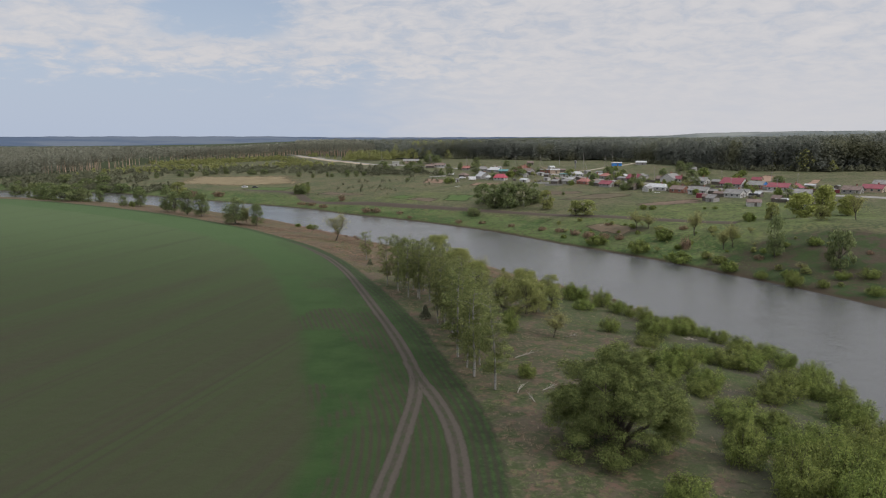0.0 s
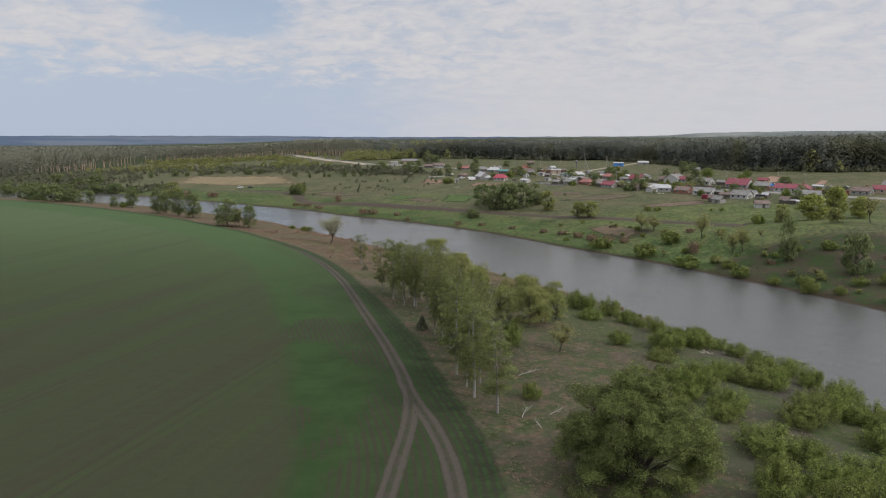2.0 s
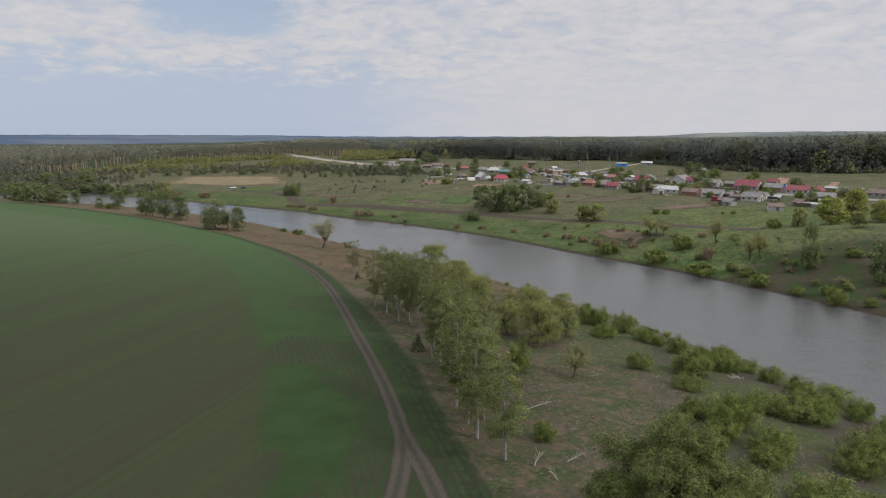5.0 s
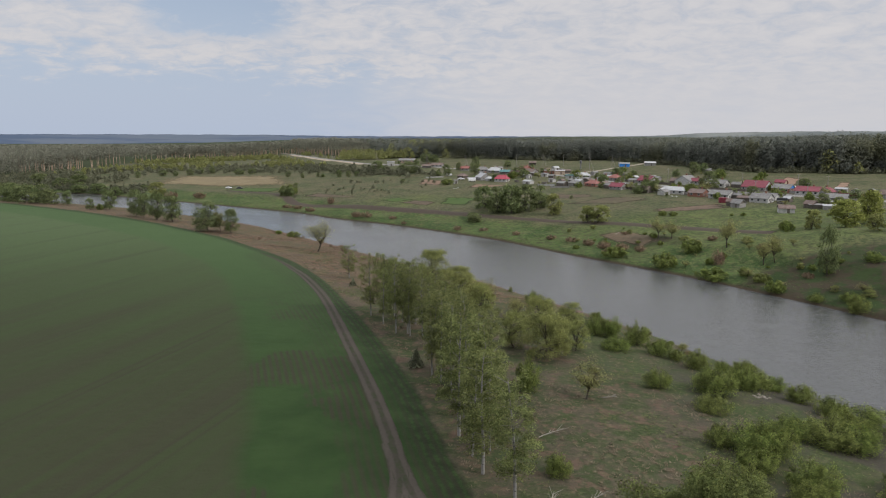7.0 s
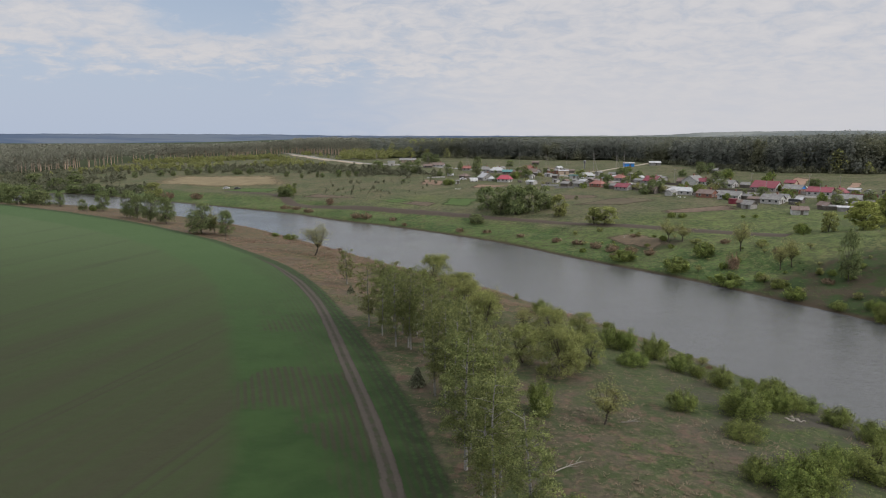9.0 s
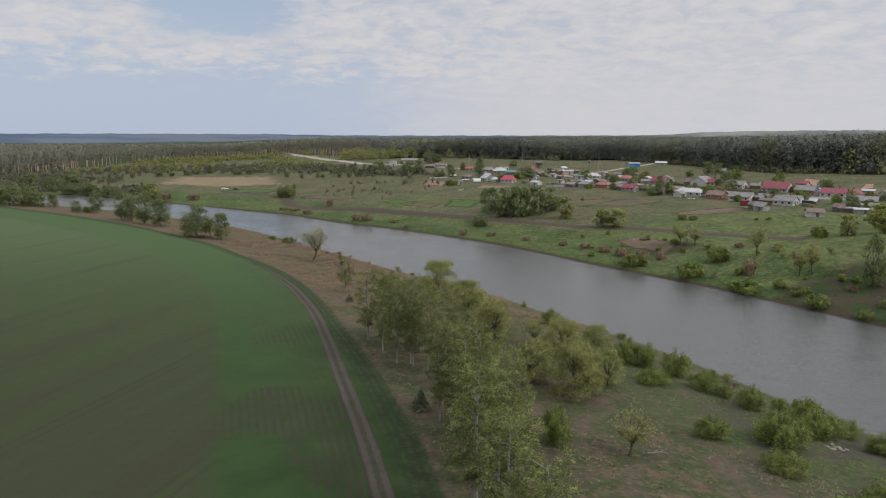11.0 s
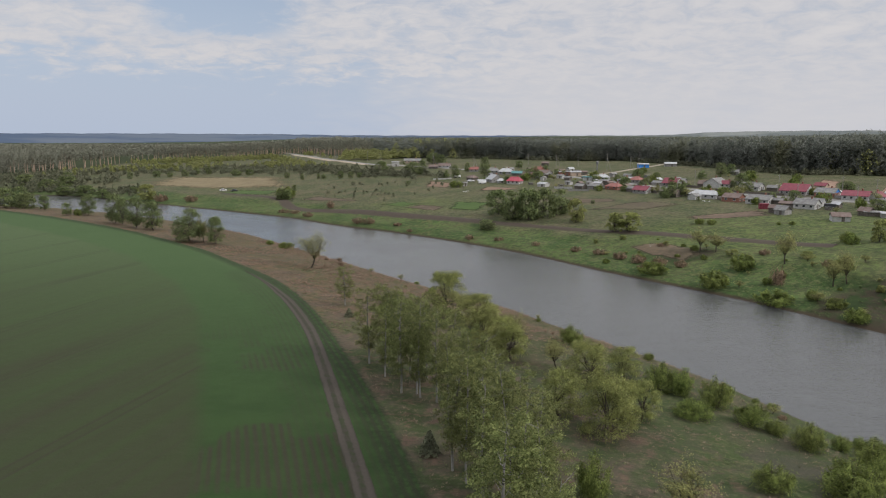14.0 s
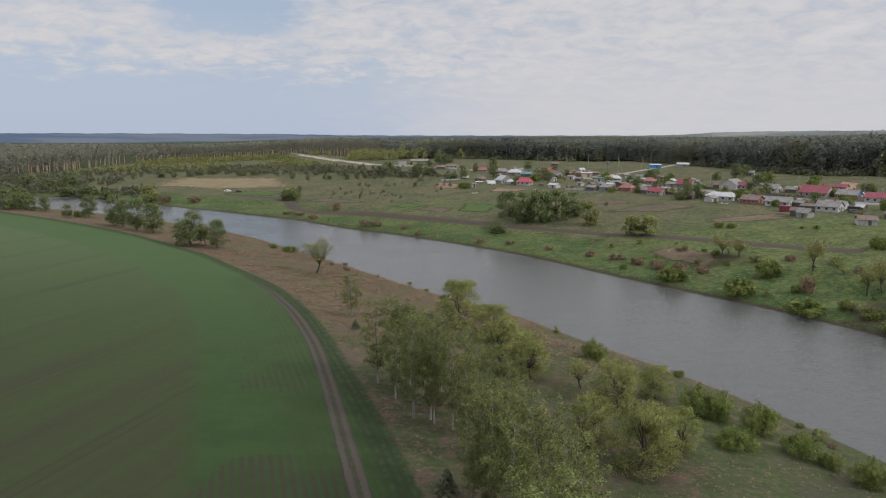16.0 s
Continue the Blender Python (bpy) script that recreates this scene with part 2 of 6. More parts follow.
def ground_material():
    """Field, verge, meadow, bank and wood floor on one sheet, told apart by the gaps to the lines of the plan."""
    p = Paint("earth_and_grass", 0.95, 0.1)
    de, dn, df, kind = p.attr("edge"), p.attr("near"), p.attr("far"), p.attr("plot")
    along = p.attr("along")
    big, mid, fine, grit = p.noise(0.012, 4), p.noise(0.07, 5), p.noise(0.5, 6), p.noise(3.0, 6, 0.7)
    # sown field: green headland along the edge, thinner young crop on brown soil further in
    soil = p.mix(fine, (0.033, 0.029, 0.020), (0.048, 0.042, 0.029))
    crop = p.mix(p.ramp(p.noise(0.16, 5, 0.6), (0.35, 0.0), (0.65, 1.0)), (0.022, 0.046, 0.0135), (0.029, 0.057, 0.017))
    # near crop painted darker, far crop paler: haze, vignette and grazing view in colour
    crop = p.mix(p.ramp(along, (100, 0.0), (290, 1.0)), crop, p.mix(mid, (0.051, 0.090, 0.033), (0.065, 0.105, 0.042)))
    rows = p.math("SINE", p.math("MULTIPLY", p.math("ADD", de, p.math("MULTIPLY", fine, 0.25)), 6.4))
    rows = p.math("MULTIPLY", p.math("MULTIPLY_ADD", rows, 0.42, 0.6, True), p.ramp(grit, (0.25, 1.1), (0.75, 0.7)))
    slant = p.nodes.new("ShaderNodeMapping")
    slant.inputs["Rotation"].default_value = (0, 0, radians(16))
    p.links.new(p.spot, slant.inputs["Vector"])
    streaks = p.noise(1.0, 5, 0.6, slant.outputs[0], (0.11, 0.006, 1))
    thin = p.noise(1.0, 4, 0.6, slant.outputs[0], (0.9, 0.02, 1))
    inner = p.ramp(p.math("ADD", de, p.math("ADD", p.math("MULTIPLY", fine, 1.2), p.math("MULTIPLY", p.math("SUBTRACT", mid, 0.5), 3.0))), (21.0, 0.0), (24.6, 1.0))
    dense = p.math("ADD", p.math("MULTIPLY_ADD", streaks, 0.55, 0.20), p.math("MULTIPLY", thin, 0.42))
    # the crop thickens further out, and its far tone is painted paler too
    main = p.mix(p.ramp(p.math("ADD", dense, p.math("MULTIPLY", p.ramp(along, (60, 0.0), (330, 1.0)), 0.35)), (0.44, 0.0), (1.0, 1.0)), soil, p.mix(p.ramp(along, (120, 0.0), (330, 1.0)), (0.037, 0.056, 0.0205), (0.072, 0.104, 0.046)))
    bare = p.math("MULTIPLY", p.ramp(p.math("ADD", p.noise(0.03, 4, 0.6), p.math("MULTIPLY", p.noise(0.25, 3), 0.12)), (0.555, 0.0), (0.60, 1.0)), p.math("MULTIPLY", p.ramp(de, (2.0, 0.0), (7.0, 1.0)), p.ramp(along, (140, 1.0), (200, 0.0))))
    beside = p.math("ADD", p.attr("track"), p.math("MULTIPLY", p.math("SUBTRACT", p.noise(0.12, 4, 0.6), 0.5), 9.0))
    bare = p.math("MAXIMUM", bare, p.math("MULTIPLY", p.ramp(beside, (5.0, 1.0), (7.5, 0.0)), p.ramp(along, (88, 1.0), (116, 0.3))))
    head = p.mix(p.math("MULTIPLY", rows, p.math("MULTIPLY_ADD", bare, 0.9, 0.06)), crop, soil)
    # sprayer wheel lines through the main crop
    turned = p.nodes.new("ShaderNodeSeparateXYZ")
    p.links.new(slant.outputs[0], turned.inputs[0])
    lane = p.math("ABSOLUTE", p.math("SUBTRACT", p.math("FRACT", p.math("MULTIPLY", p.math("ADD", turned.outputs[0], 57.4 + 11.65 + 233), 1 / 23.3)), 0.5))
    lane = p.math("ABSOLUTE", p.math("SUBTRACT", p.math("MULTIPLY", lane, 23.3), 0.9))
    lane = p.math("MULTIPLY", p.ramp(lane, (0.12, 1.0), (0.42, 0.0)), p.ramp(p.noise(1.0, 3, 0.5, slant.outputs[0], (0.05, 0.03, 1)), (0.36, 0.0), (0.55, 0.85)))
    main = p.mix(p.math("MULTIPLY", lane, 0.55), main, (0.036, 0.031, 0.023))
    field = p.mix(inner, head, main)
    field = p.mix(p.ramp(p.math("ADD", de, p.math("MULTIPLY", fine, 1.0)), (2.6, 0.7), (5.2, 0.0)), field, p.mix(p.math("MULTIPLY", rows, 0.9), p.mix(p.ramp(p.noise(0.7, 5, 0.7), (0.42, 0.0), (0.6, 1.0)), (0.022, 0.036, 0.015), (0.036, 0.072, 0.021)), (0.030, 0.027, 0.020)))
    field = p.mix(p.ramp(grit, (0.45, 0.0), (0.75, 0.45)), field, p.mix(fine, (0.022, 0.028, 0.014), (0.05, 0.046, 0.032)))
    # near bank: grass, dead straw, bare patches
    straw = p.mix(grit, (0.072, 0.058, 0.042), (0.114, 0.093, 0.068))
    green = p.mix(fine, (0.035, 0.050, 0.020), (0.058, 0.074, 0.031))
    moist = p.math("MULTIPLY", p.ramp(p.math("ADD", dn, p.math("MULTIPLY", p.math("SUBTRACT", mid, 0.5), 16)), (26, 1.0), (33, 0.0)), p.ramp(along, (120, 0.8), (210, 0.2)))
    rust = p.mix(grit, (0.140, 0.082, 0.054), (0.195, 0.122, 0.078))
    verge = p.mix(p.ramp(p.math("ADD", p.math("MULTIPLY", mid, 0.3), p.math("ADD", p.math("MULTIPLY", p.noise(0.2, 5, 0.6), 0.4), p.math("MULTIPLY", fine, 0.3))), (0.47, 0.0), (0.62, 0.85)), green, straw)
    verge = p.mix(p.math("MULTIPLY", p.ramp(p.math("ADD", along, p.math("MULTIPLY", mid, 60)), (190, 0.0), (250, 0.8)), p.ramp(fine, (0.35, 0.3), (0.6, 1.0))), verge, rust)
    dun = p.mix(grit, (0.066, 0.051, 0.040), (0.118, 0.090, 0.070))
    verge = p.mix(p.ramp(p.noise(0.24, 7, 0.72), (0.44, 0.0), (0.60, 0.75)), verge, dun)
    verge = p.mix(p.math("MULTIPLY", p.ramp(p.noise(0.4, 5, 0.65), (0.52, 0.0), (0.62, 0.7)), p.ramp(dn, (20, 0.0), (34, 1.0))), verge, p.mix(grit, (0.090, 0.056, 0.042), (0.150, 0.098, 0.074)))
    verge = p.mix(p.math("MULTIPLY", moist, p.ramp(p.noise(0.3, 5, 0.65), (0.36, 0.2), (0.6, 0.9))), verge, p.mix(fine, (0.036, 0.058, 0.018), (0.066, 0.096, 0.030)))
    verge = p.mix(p.ramp(p.noise(0.8, 6, 0.7), (0.56, 0.0), (0.68, 0.6)), verge, p.mix(grit, (0.16, 0.125, 0.08), (0.11, 0.10, 0.05)))
    verge = p.mix(p.ramp(p.noise(1.3, 5, 0.7), (0.58, 0.0), (0.72, 0.7)), verge, (0.050, 0.042, 0.030))
    verge = p.mix(p.ramp(p.noise(1.5, 5, 0.75), (0.48, 0.0), (0.60, 0.5)), verge, p.mix(fine, (0.030, 0.042, 0.018), (0.052, 0.050, 0.030)))
    verge = p.mix(p.ramp(p.noise(1.2, 5, 0.75), (0.52, 0.0), (0.64, 0.5)), verge, p.mix(mid, (0.155, 0.125, 0.085), (0.090, 0.106, 0.046)))
    earth = p.math("MULTIPLY", p.ramp(dn, (22, 1.0), (36, 0.0)), p.ramp(along, (128, 1.0), (150, 0.0)))
    earth = p.math("MULTIPLY", earth, p.ramp(p.noise(0.11, 5, 0.6), (0.42, 0.0), (0.56, 0.85)))
    verge = p.mix(earth, verge, p.mix(grit, (0.042, 0.037, 0.031), (0.076, 0.067, 0.056)))
    land = p.mix(p.ramp(p.math("ADD", de, p.math("ADD", p.math("MULTIPLY", fine, 1.6), p.math("MULTIPLY", p.noise(1.6, 4, 0.6), 1.6))), (1.2, 0.0), (2.2, 1.0)), verge, field)
    # far side: bright bank, dull meadow with tan and green, wood floor
    bank = p.mix(p.ramp(mid, (0.40, 0.0), (0.6, 1.0)), (0.048, 0.084, 0.025), (0.082, 0.122, 0.038))
    bank = p.mix(p.ramp(p.noise(0.05, 5, 0.6), (0.58, 0.0), (0.72, 0.55)), bank, (0.125, 0.10, 0.062))
    dull = p.mix(p.ramp(mid, (0.38, 0.0), (0.62, 1.0)), (0.080, 0.084, 0.046), (0.125, 0.108, 0.068))
    lush_sunlit = p.mix(p.ramp(p.noise(0.11, 6, 0.65), (0.38, 0.0), (0.62, 1.0)), (0.066, 0.092, 0.030), (0.115, 0.146, 0.048))
    meadow = p.mix(p.ramp(p.math("ADD", kind, p.math("MULTIPLY", p.math("SUBTRACT", mid, 0.5), 0.8)), (0.35, 0.0), (0.75, 1.0)), dull, lush_sunlit)
    over = p.mix(p.ramp(p.math("ADD", df, p.math("MULTIPLY", mid, 14)), (26, 0.0), (36, 1.0)), bank, meadow)
    over = p.mix(p.ramp(p.noise(0.35, 6, 0.7), (0.50, 0.0), (0.66, 0.6)), over, (0.056, 0.058, 0.032))
    over = p.mix(p.ramp(p.noise(0.16, 6, 0.65), (0.54, 0.0), (0.66, 0.6)), over, p.mix(grit, (0.11, 0.115, 0.04), (0.15, 0.13, 0.07)))
    over = p.mix(p.ramp(p.noise(0.55, 6, 0.75), (0.46, 0.0), (0.55, 0.75)), over, p.mix(p.ramp(mid, (0.4, 0.0), (0.6, 1.0)), (0.031, 0.048, 0.018), (0.056, 0.058, 0.031)))
    over = p.mix(p.ramp(p.noise(0.9, 5, 0.7), (0.51, 0.0), (0.60, 0.7)), over, p.mix(fine, (0.092, 0.124, 0.038), (0.135, 0.130, 0.066)))
    # dark weeds and bare earth, with the slope's cloud shade painted in
    shaded_slope = p.mix(p.ramp(p.noise(0.14, 6, 0.7), (0.44, 0.0), (0.56, 1.0)), p.mix(fine, (0.022, 0.036, 0.014), (0.038, 0.060, 0.020)), p.mix(grit, (0.036, 0.029, 0.021), (0.066, 0.050, 0.036)))
    over = p.mix(p.ramp(p.math("ADD", p.attr("scar"), p.math("MULTIPLY", p.math("SUBTRACT", p.noise(0.1, 5, 0.65), 0.5), 0.6)), (0.35, 0.0), (0.62, 0.9)), over, shaded_slope)
    wood = p.mix(fine, (0.030, 0.042, 0.018), (0.050, 0.060, 0.028))
    over = p.mix(p.attr("wood"), over, wood)
    mud = (0.055, 0.043, 0.03)
    over = p.mix(p.ramp(df, (0.2, 1.0), (1.6, 0.0)), over, mud)
    land = p.mix(p.ramp(dn, (0.2, 1.0), (1.4, 0.0)), land, mud)
    p.colour(p.mix(p.ramp(df, (-0.5, 0.0), (0.0, 1.0)), land, over))
    p.bump(p.math("ADD", grit, p.math("MULTIPLY", fine, 1.5)), 0.6, 0.12)
    return p.mat


M_GROUND = ground_material()


def water_material():
    p = Paint("river_water", 0.05, 0.5)
    p.bsdf.inputs["IOR"].default_value = 1.33
    p.colour((0.077, 0.080, 0.078))
    wide = p.noise(0.03, 3)
    p.put(p.ramp(wide, (0.35, 0.12), (0.65, 0.24)), p.bsdf.inputs["Roughness"])
    p.bump(p.math("ADD", p.noise(1.5, 5, 0.65, stretch=(0.55, 1.1, 1)), p.math("MULTIPLY", p.noise(0.22, 3), 1.2)), 0.34, 0.25)
    return p.mat


M_WATER = water_material()


def track_material():
    """Bare wheel ruts, weeds between and beside them."""
    p = Paint("dry_dirt", 0.95, 0.1)
    a = p.math("ABSOLUTE", p.attr("across"))
    a = p.math("ADD", a, p.math("MULTIPLY", p.math("SUBTRACT", p.noise(0.9, 4), 0.5), 0.5))
    rut = p.math("SUBTRACT", 1.0, p.math("MULTIPLY", p.math("ABSOLUTE", p.math("SUBTRACT", a, 0.62)), 2.2), clamp=True)
    n = p.noise(2.5, 6)
    dirt = p.mix(n, (0.055, 0.048, 0.039), (0.081, 0.070, 0.058))
    weed = p.mix(p.ramp(p.noise(0.6, 5, 0.7), (0.4, 0.0), (0.6, 1.0)), (0.033, 0.043, 0.021), p.mix(n, (0.042, 0.038, 0.029), (0.057, 0.050, 0.039)))
    p.colour(p.mix(p.ramp(rut, (0.0, 0.15), (0.6, 1.0)), weed, dirt))
    p.bump(n, 0.5, 0.06)
    return p.mat


M_TRACK = track_material()
M_BARK = plain("grey_bark", (0.05, 0.042, 0.034), (0.11, 0.095, 0.08), 6, 0.95, 0.1)
M_PINEBARK = plain("pine_bark", (0.36, 0.25, 0.19), (0.48, 0.36, 0.28), 0.6, 0.95, 0.1)


def birch_bark():
    p = Paint("birch_bark", 0.8, 0.2)
    n = p.noise(2.2, 5, 0.6, stretch=(1, 1, 3.5))
    p.colour(p.mix(p.ramp(n, (0.56, 0.0), (0.63, 1.0)), (0.25, 0.24, 0.22), (0.045, 0.04, 0.036)))
    return p.mat


M_BIRCH = birch_bark()
M_LEAF_BIRCH = foliage("birch_leaves", (0.108, 0.138, 0.046), (0.250, 0.278, 0.100), (0.17, 0.145, 0.065))
M_LEAF_WILLOW = foliage("willow_leaves", (0.165, 0.195, 0.062), (0.335, 0.355, 0.122), (0.23, 0.20, 0.085))
M_LEAF_OLDWILLOW = foliage("old_willow_leaves", (0.098, 0.130, 0.041), (0.208, 0.238, 0.076), (0.15, 0.14, 0.06))
M_LEAF_SHRUB = foliage("shrub_leaves", (0.106, 0.154, 0.037), (0.240, 0.290, 0.074), (0.18, 0.165, 0.06), 0.35)
M_LEAF_DARK = foliage("dark_leaves", (0.105, 0.145, 0.058), (0.220, 0.265, 0.105), (0.19, 0.17, 0.09))
M_LEAF_RUST = foliage("rusty_twigs", (0.20, 0.142, 0.095), (0.30, 0.215, 0.145), (0.25, 0.21, 0.12))
M_LEAF_BARE = foliage("thin_buds", (0.20, 0.205, 0.08), (0.34, 0.335, 0.125), (0.24, 0.23, 0.09))
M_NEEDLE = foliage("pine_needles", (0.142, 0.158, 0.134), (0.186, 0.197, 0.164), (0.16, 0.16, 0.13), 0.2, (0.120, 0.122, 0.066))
# paler copy of the needles: sunshine on the left wood painted in
M_NEEDLE_SUNLIT = foliage("old_pine_needles", (0.195, 0.202, 0.155), (0.290, 0.290, 0.220), (0.24, 0.21, 0.15), 0.2)
M_LEAF_LIME = foliage("lime_leaves", (0.19, 0.225, 0.055), (0.37, 0.39, 0.11), (0.22, 0.24, 0.07))
M_LEAF_DULL = foliage("dull_leaves", (0.125, 0.140, 0.088), (0.215, 0.228, 0.145), (0.19, 0.17, 0.11))
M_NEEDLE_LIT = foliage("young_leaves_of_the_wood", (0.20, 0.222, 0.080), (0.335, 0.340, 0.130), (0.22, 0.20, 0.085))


def part(name, bm, material, parent=None, label=""):
    """Link a bmesh as one mesh object, under a thing or part if one is given."""
    me = bpy.data.meshes.new(name)
    bm.to_mesh(me)
    bm.free()
    me.materials.append(material)
    ob = new(name, me)
    if parent:
        ob.parent = parent
    return tagged(ob, label)


def sheet(name, verts, faces, material, parent=None, label="", smooth=False):
    """The same from lists or arrays of corners and faces."""
    me = bpy.data.meshes.new(name)
    me.from_pydata([tuple(map(float, v)) for v in verts], [], [tuple(map(int, f)) for f in faces])
    me.materials.append(material)
    if smooth:
        me.shade_smooth()
    ob = new(name, me)
    if parent:
        ob.parent = parent
    return tagged(ob, label)


def mesh_of(name, verts, faces, material, normals=None):
    """A mesh from arrays of corners and faces that all have the same number of corners; normals: soft ones, a corner each."""
    verts, faces = np.asarray(verts, np.float32), np.asarray(faces, np.int32)
    me = bpy.data.meshes.new(name)
    n, k = faces.shape
    me.vertices.add(len(verts)), me.loops.add(n * k), me.polygons.add(n)
    me.vertices.foreach_set("co", verts.ravel())
    me.loops.foreach_set("vertex_index", faces.ravel())
    me.polygons.foreach_set("loop_start", np.arange(0, n * k, k, dtype=np.int32))
    me.update(calc_edges=True)
    me.materials.append(material)
    if normals is not None:
        me.shade_smooth()
        me.normals_split_custom_set_from_vertices(np.asarray(normals, float).tolist())
    return me


# ---- ground, field, water ----
def steps(*spans):
    """Coordinates from spans of (start, end, step)."""
    vals = []
    for a, b, s in spans:
        vals += list(np.arange(a, b, s))
    return np.array(vals + [spans[-1][1]], float)


GX = steps((-4800, -2000, 280), (-2000, -600, 70), (-600, -240, 12), (-240, -110, 4), (-110, 170, 1.25), (170, 320, 4), (320, 700, 14), (700, 2000, 80), (2000, 4800, 280))
GY = steps((-2400, -300, 150), (-300, 20, 20), (20, 50, 4), (50, 330, 1.25), (330, 560, 2.5), (560, 1000, 9), (1000, 2000, 40), (2000, 4900, 120))


def wood_mask(x, y):
    """Where the pine woods stand: beyond the village and behind the meadow."""
    front = np.interp(x, [-900, -560, -400, -368, -345, -241, -215, -68, 0, 102, 150, 183, 204, 246, 320, 600], [420, 520, 610, 700, 860, 1096, 1080, 790, 740, 662, 655, 556, 478, 455, 435, 400])
    return np.clip((y - front) / 8, 0, 1)


def build_ground():
    gx, gy = np.meshgrid(GX, GY)
    z, dn, df, de = lie(gx, gy)
    nx, ny = len(GX), len(GY)
    verts = np.stack([gx, gy, z], -1).reshape(-1, 3)
    idx = np.arange(nx * ny).reshape(ny, nx)
    quads = np.stack([idx[:-1, :-1], idx[:-1, 1:], idx[1:, 1:], idx[1:, :-1]], -1).reshape(-1, 4)
    sown = (de.reshape(-1)[quads] > -0.5).all(1)
    # bright grass; the first and widest spot paints the sunlit patch about the knoll
    lush_sunlit = 1.1 * np.exp(-(((gx - 105) / 80) ** 2 + ((gy - 275) / 60) ** 2)) + 0.6 * np.exp(-(((gx + 20) / 60) ** 2 + ((gy - 400) / 40) ** 2)) + 0.5 * np.exp(-(((gx + 150) / 60) ** 2 + ((gy - 520) / 25) ** 2))
    # the large spot paints cloud shade on the slope below the knoll
    scar = 1.2 * np.exp(-(((gx - 110) / 42) ** 2 + ((gy - 190) / 38) ** 2) ** 2) + 0.8 * np.exp(-(((gx - 72) / 12) ** 2 + ((gy - 272) / 9) ** 2))
    fields = {"edge": np.clip(de, -400, 900), "near": np.clip(dn, -60, 500), "far": np.clip(df, -60, 2000), "along": gy, "track": np.minimum(np.minimum(gap(gx, gy, TRACK[::4]), gap(gx, gy, FORK[::4])), 60), "plot": lush_sunlit, "scar": scar, "wood": wood_mask(gx, gy)}
    for name, keep, label in (("ground", ~sown, "grassy river banks, dull meadow and wood floor"), ("field", sown, "sown green field with a bare brown middle")):
        used, faces = np.unique(quads[keep], return_inverse=True)
        ob = new(name, mesh_of(name, verts[used], faces.reshape(-1, 4), M_GROUND))
        ob.data.shade_smooth()
        for key, values in fields.items():
            a = ob.data.attributes.new(key, "FLOAT", "POINT")
            a.data.foreach_set("value", values.reshape(-1)[used].astype(np.float32))
        tagged(ob, label, name, kind="structure")


build_ground()
water = sheet("water", [(-4800, -2400, WATER), (320, -2400, WATER), (320, 700, WATER), (-4800, 700, WATER)], [(0, 1, 2, 3)], M_WATER)
tagged(water, "calm grey river with faint ripples", "river", kind="structure")


def ribbon(name, line, width, material, lift=0.05, cross=(0.0,), ragged=0.0, seed=3, taper=0):
    """A strip along a line on the ground; cross: heights across it from edge to edge; taper: rows over which its end narrows away."""
    rng = np.random.default_rng(seed)
    d = np.gradient(line, axis=0)
    side = np.stack([d[:, 1], -d[:, 0]], 1) / np.linalg.norm(d, axis=1, keepdims=True)
    n, m = len(line), len(cross)
    offs = np.linspace(-0.5, 0.5, m) * width
    verts = []
    for i, (p, s) in enumerate(zip(line, side)):
        thin = min(1.0, 0.08 + (n - 1 - i) / taper) if taper else 1.0
        for j, (o, c) in enumerate(zip(offs, cross)):
            k = o * thin + (rng.normal(0, ragged) if j in (0, m - 1) else 0)
            verts.append((p[0] + s[0] * k, p[1] + s[1] * k, c))
    verts = np.array(verts)
    verts[:, 2] += lie(verts[:, 0], verts[:, 1])[0] + lift
    faces = [(i * m + j, i * m + j + 1, (i + 1) * m + j + 1, (i + 1) * m + j) for i in range(n - 1) for j in range(m - 1)]
    ob = sheet(name, verts, faces, material, smooth=True)
    across = ob.data.attributes.new("across", "FLOAT", "POINT")
    across.data.foreach_set("value", np.tile(offs, n).astype(np.float32))
    return ob


RUTS = (-0.03, 0.0, -0.05, 0.02, 0.03, 0.02, -0.05, 0.0, -0.03)
for line, name, label in ((TRACK, "dirt_track", "pale rutted dirt track along the field edge"), (FORK, "dirt_track", "second branch of the dirt track across the sown field")):
    tagged(ribbon(name, line, 2.15, M_TRACK, 0.05, RUTS, 0.04, taper=16 if line is TRACK else 0), label, "track", kind="structure")


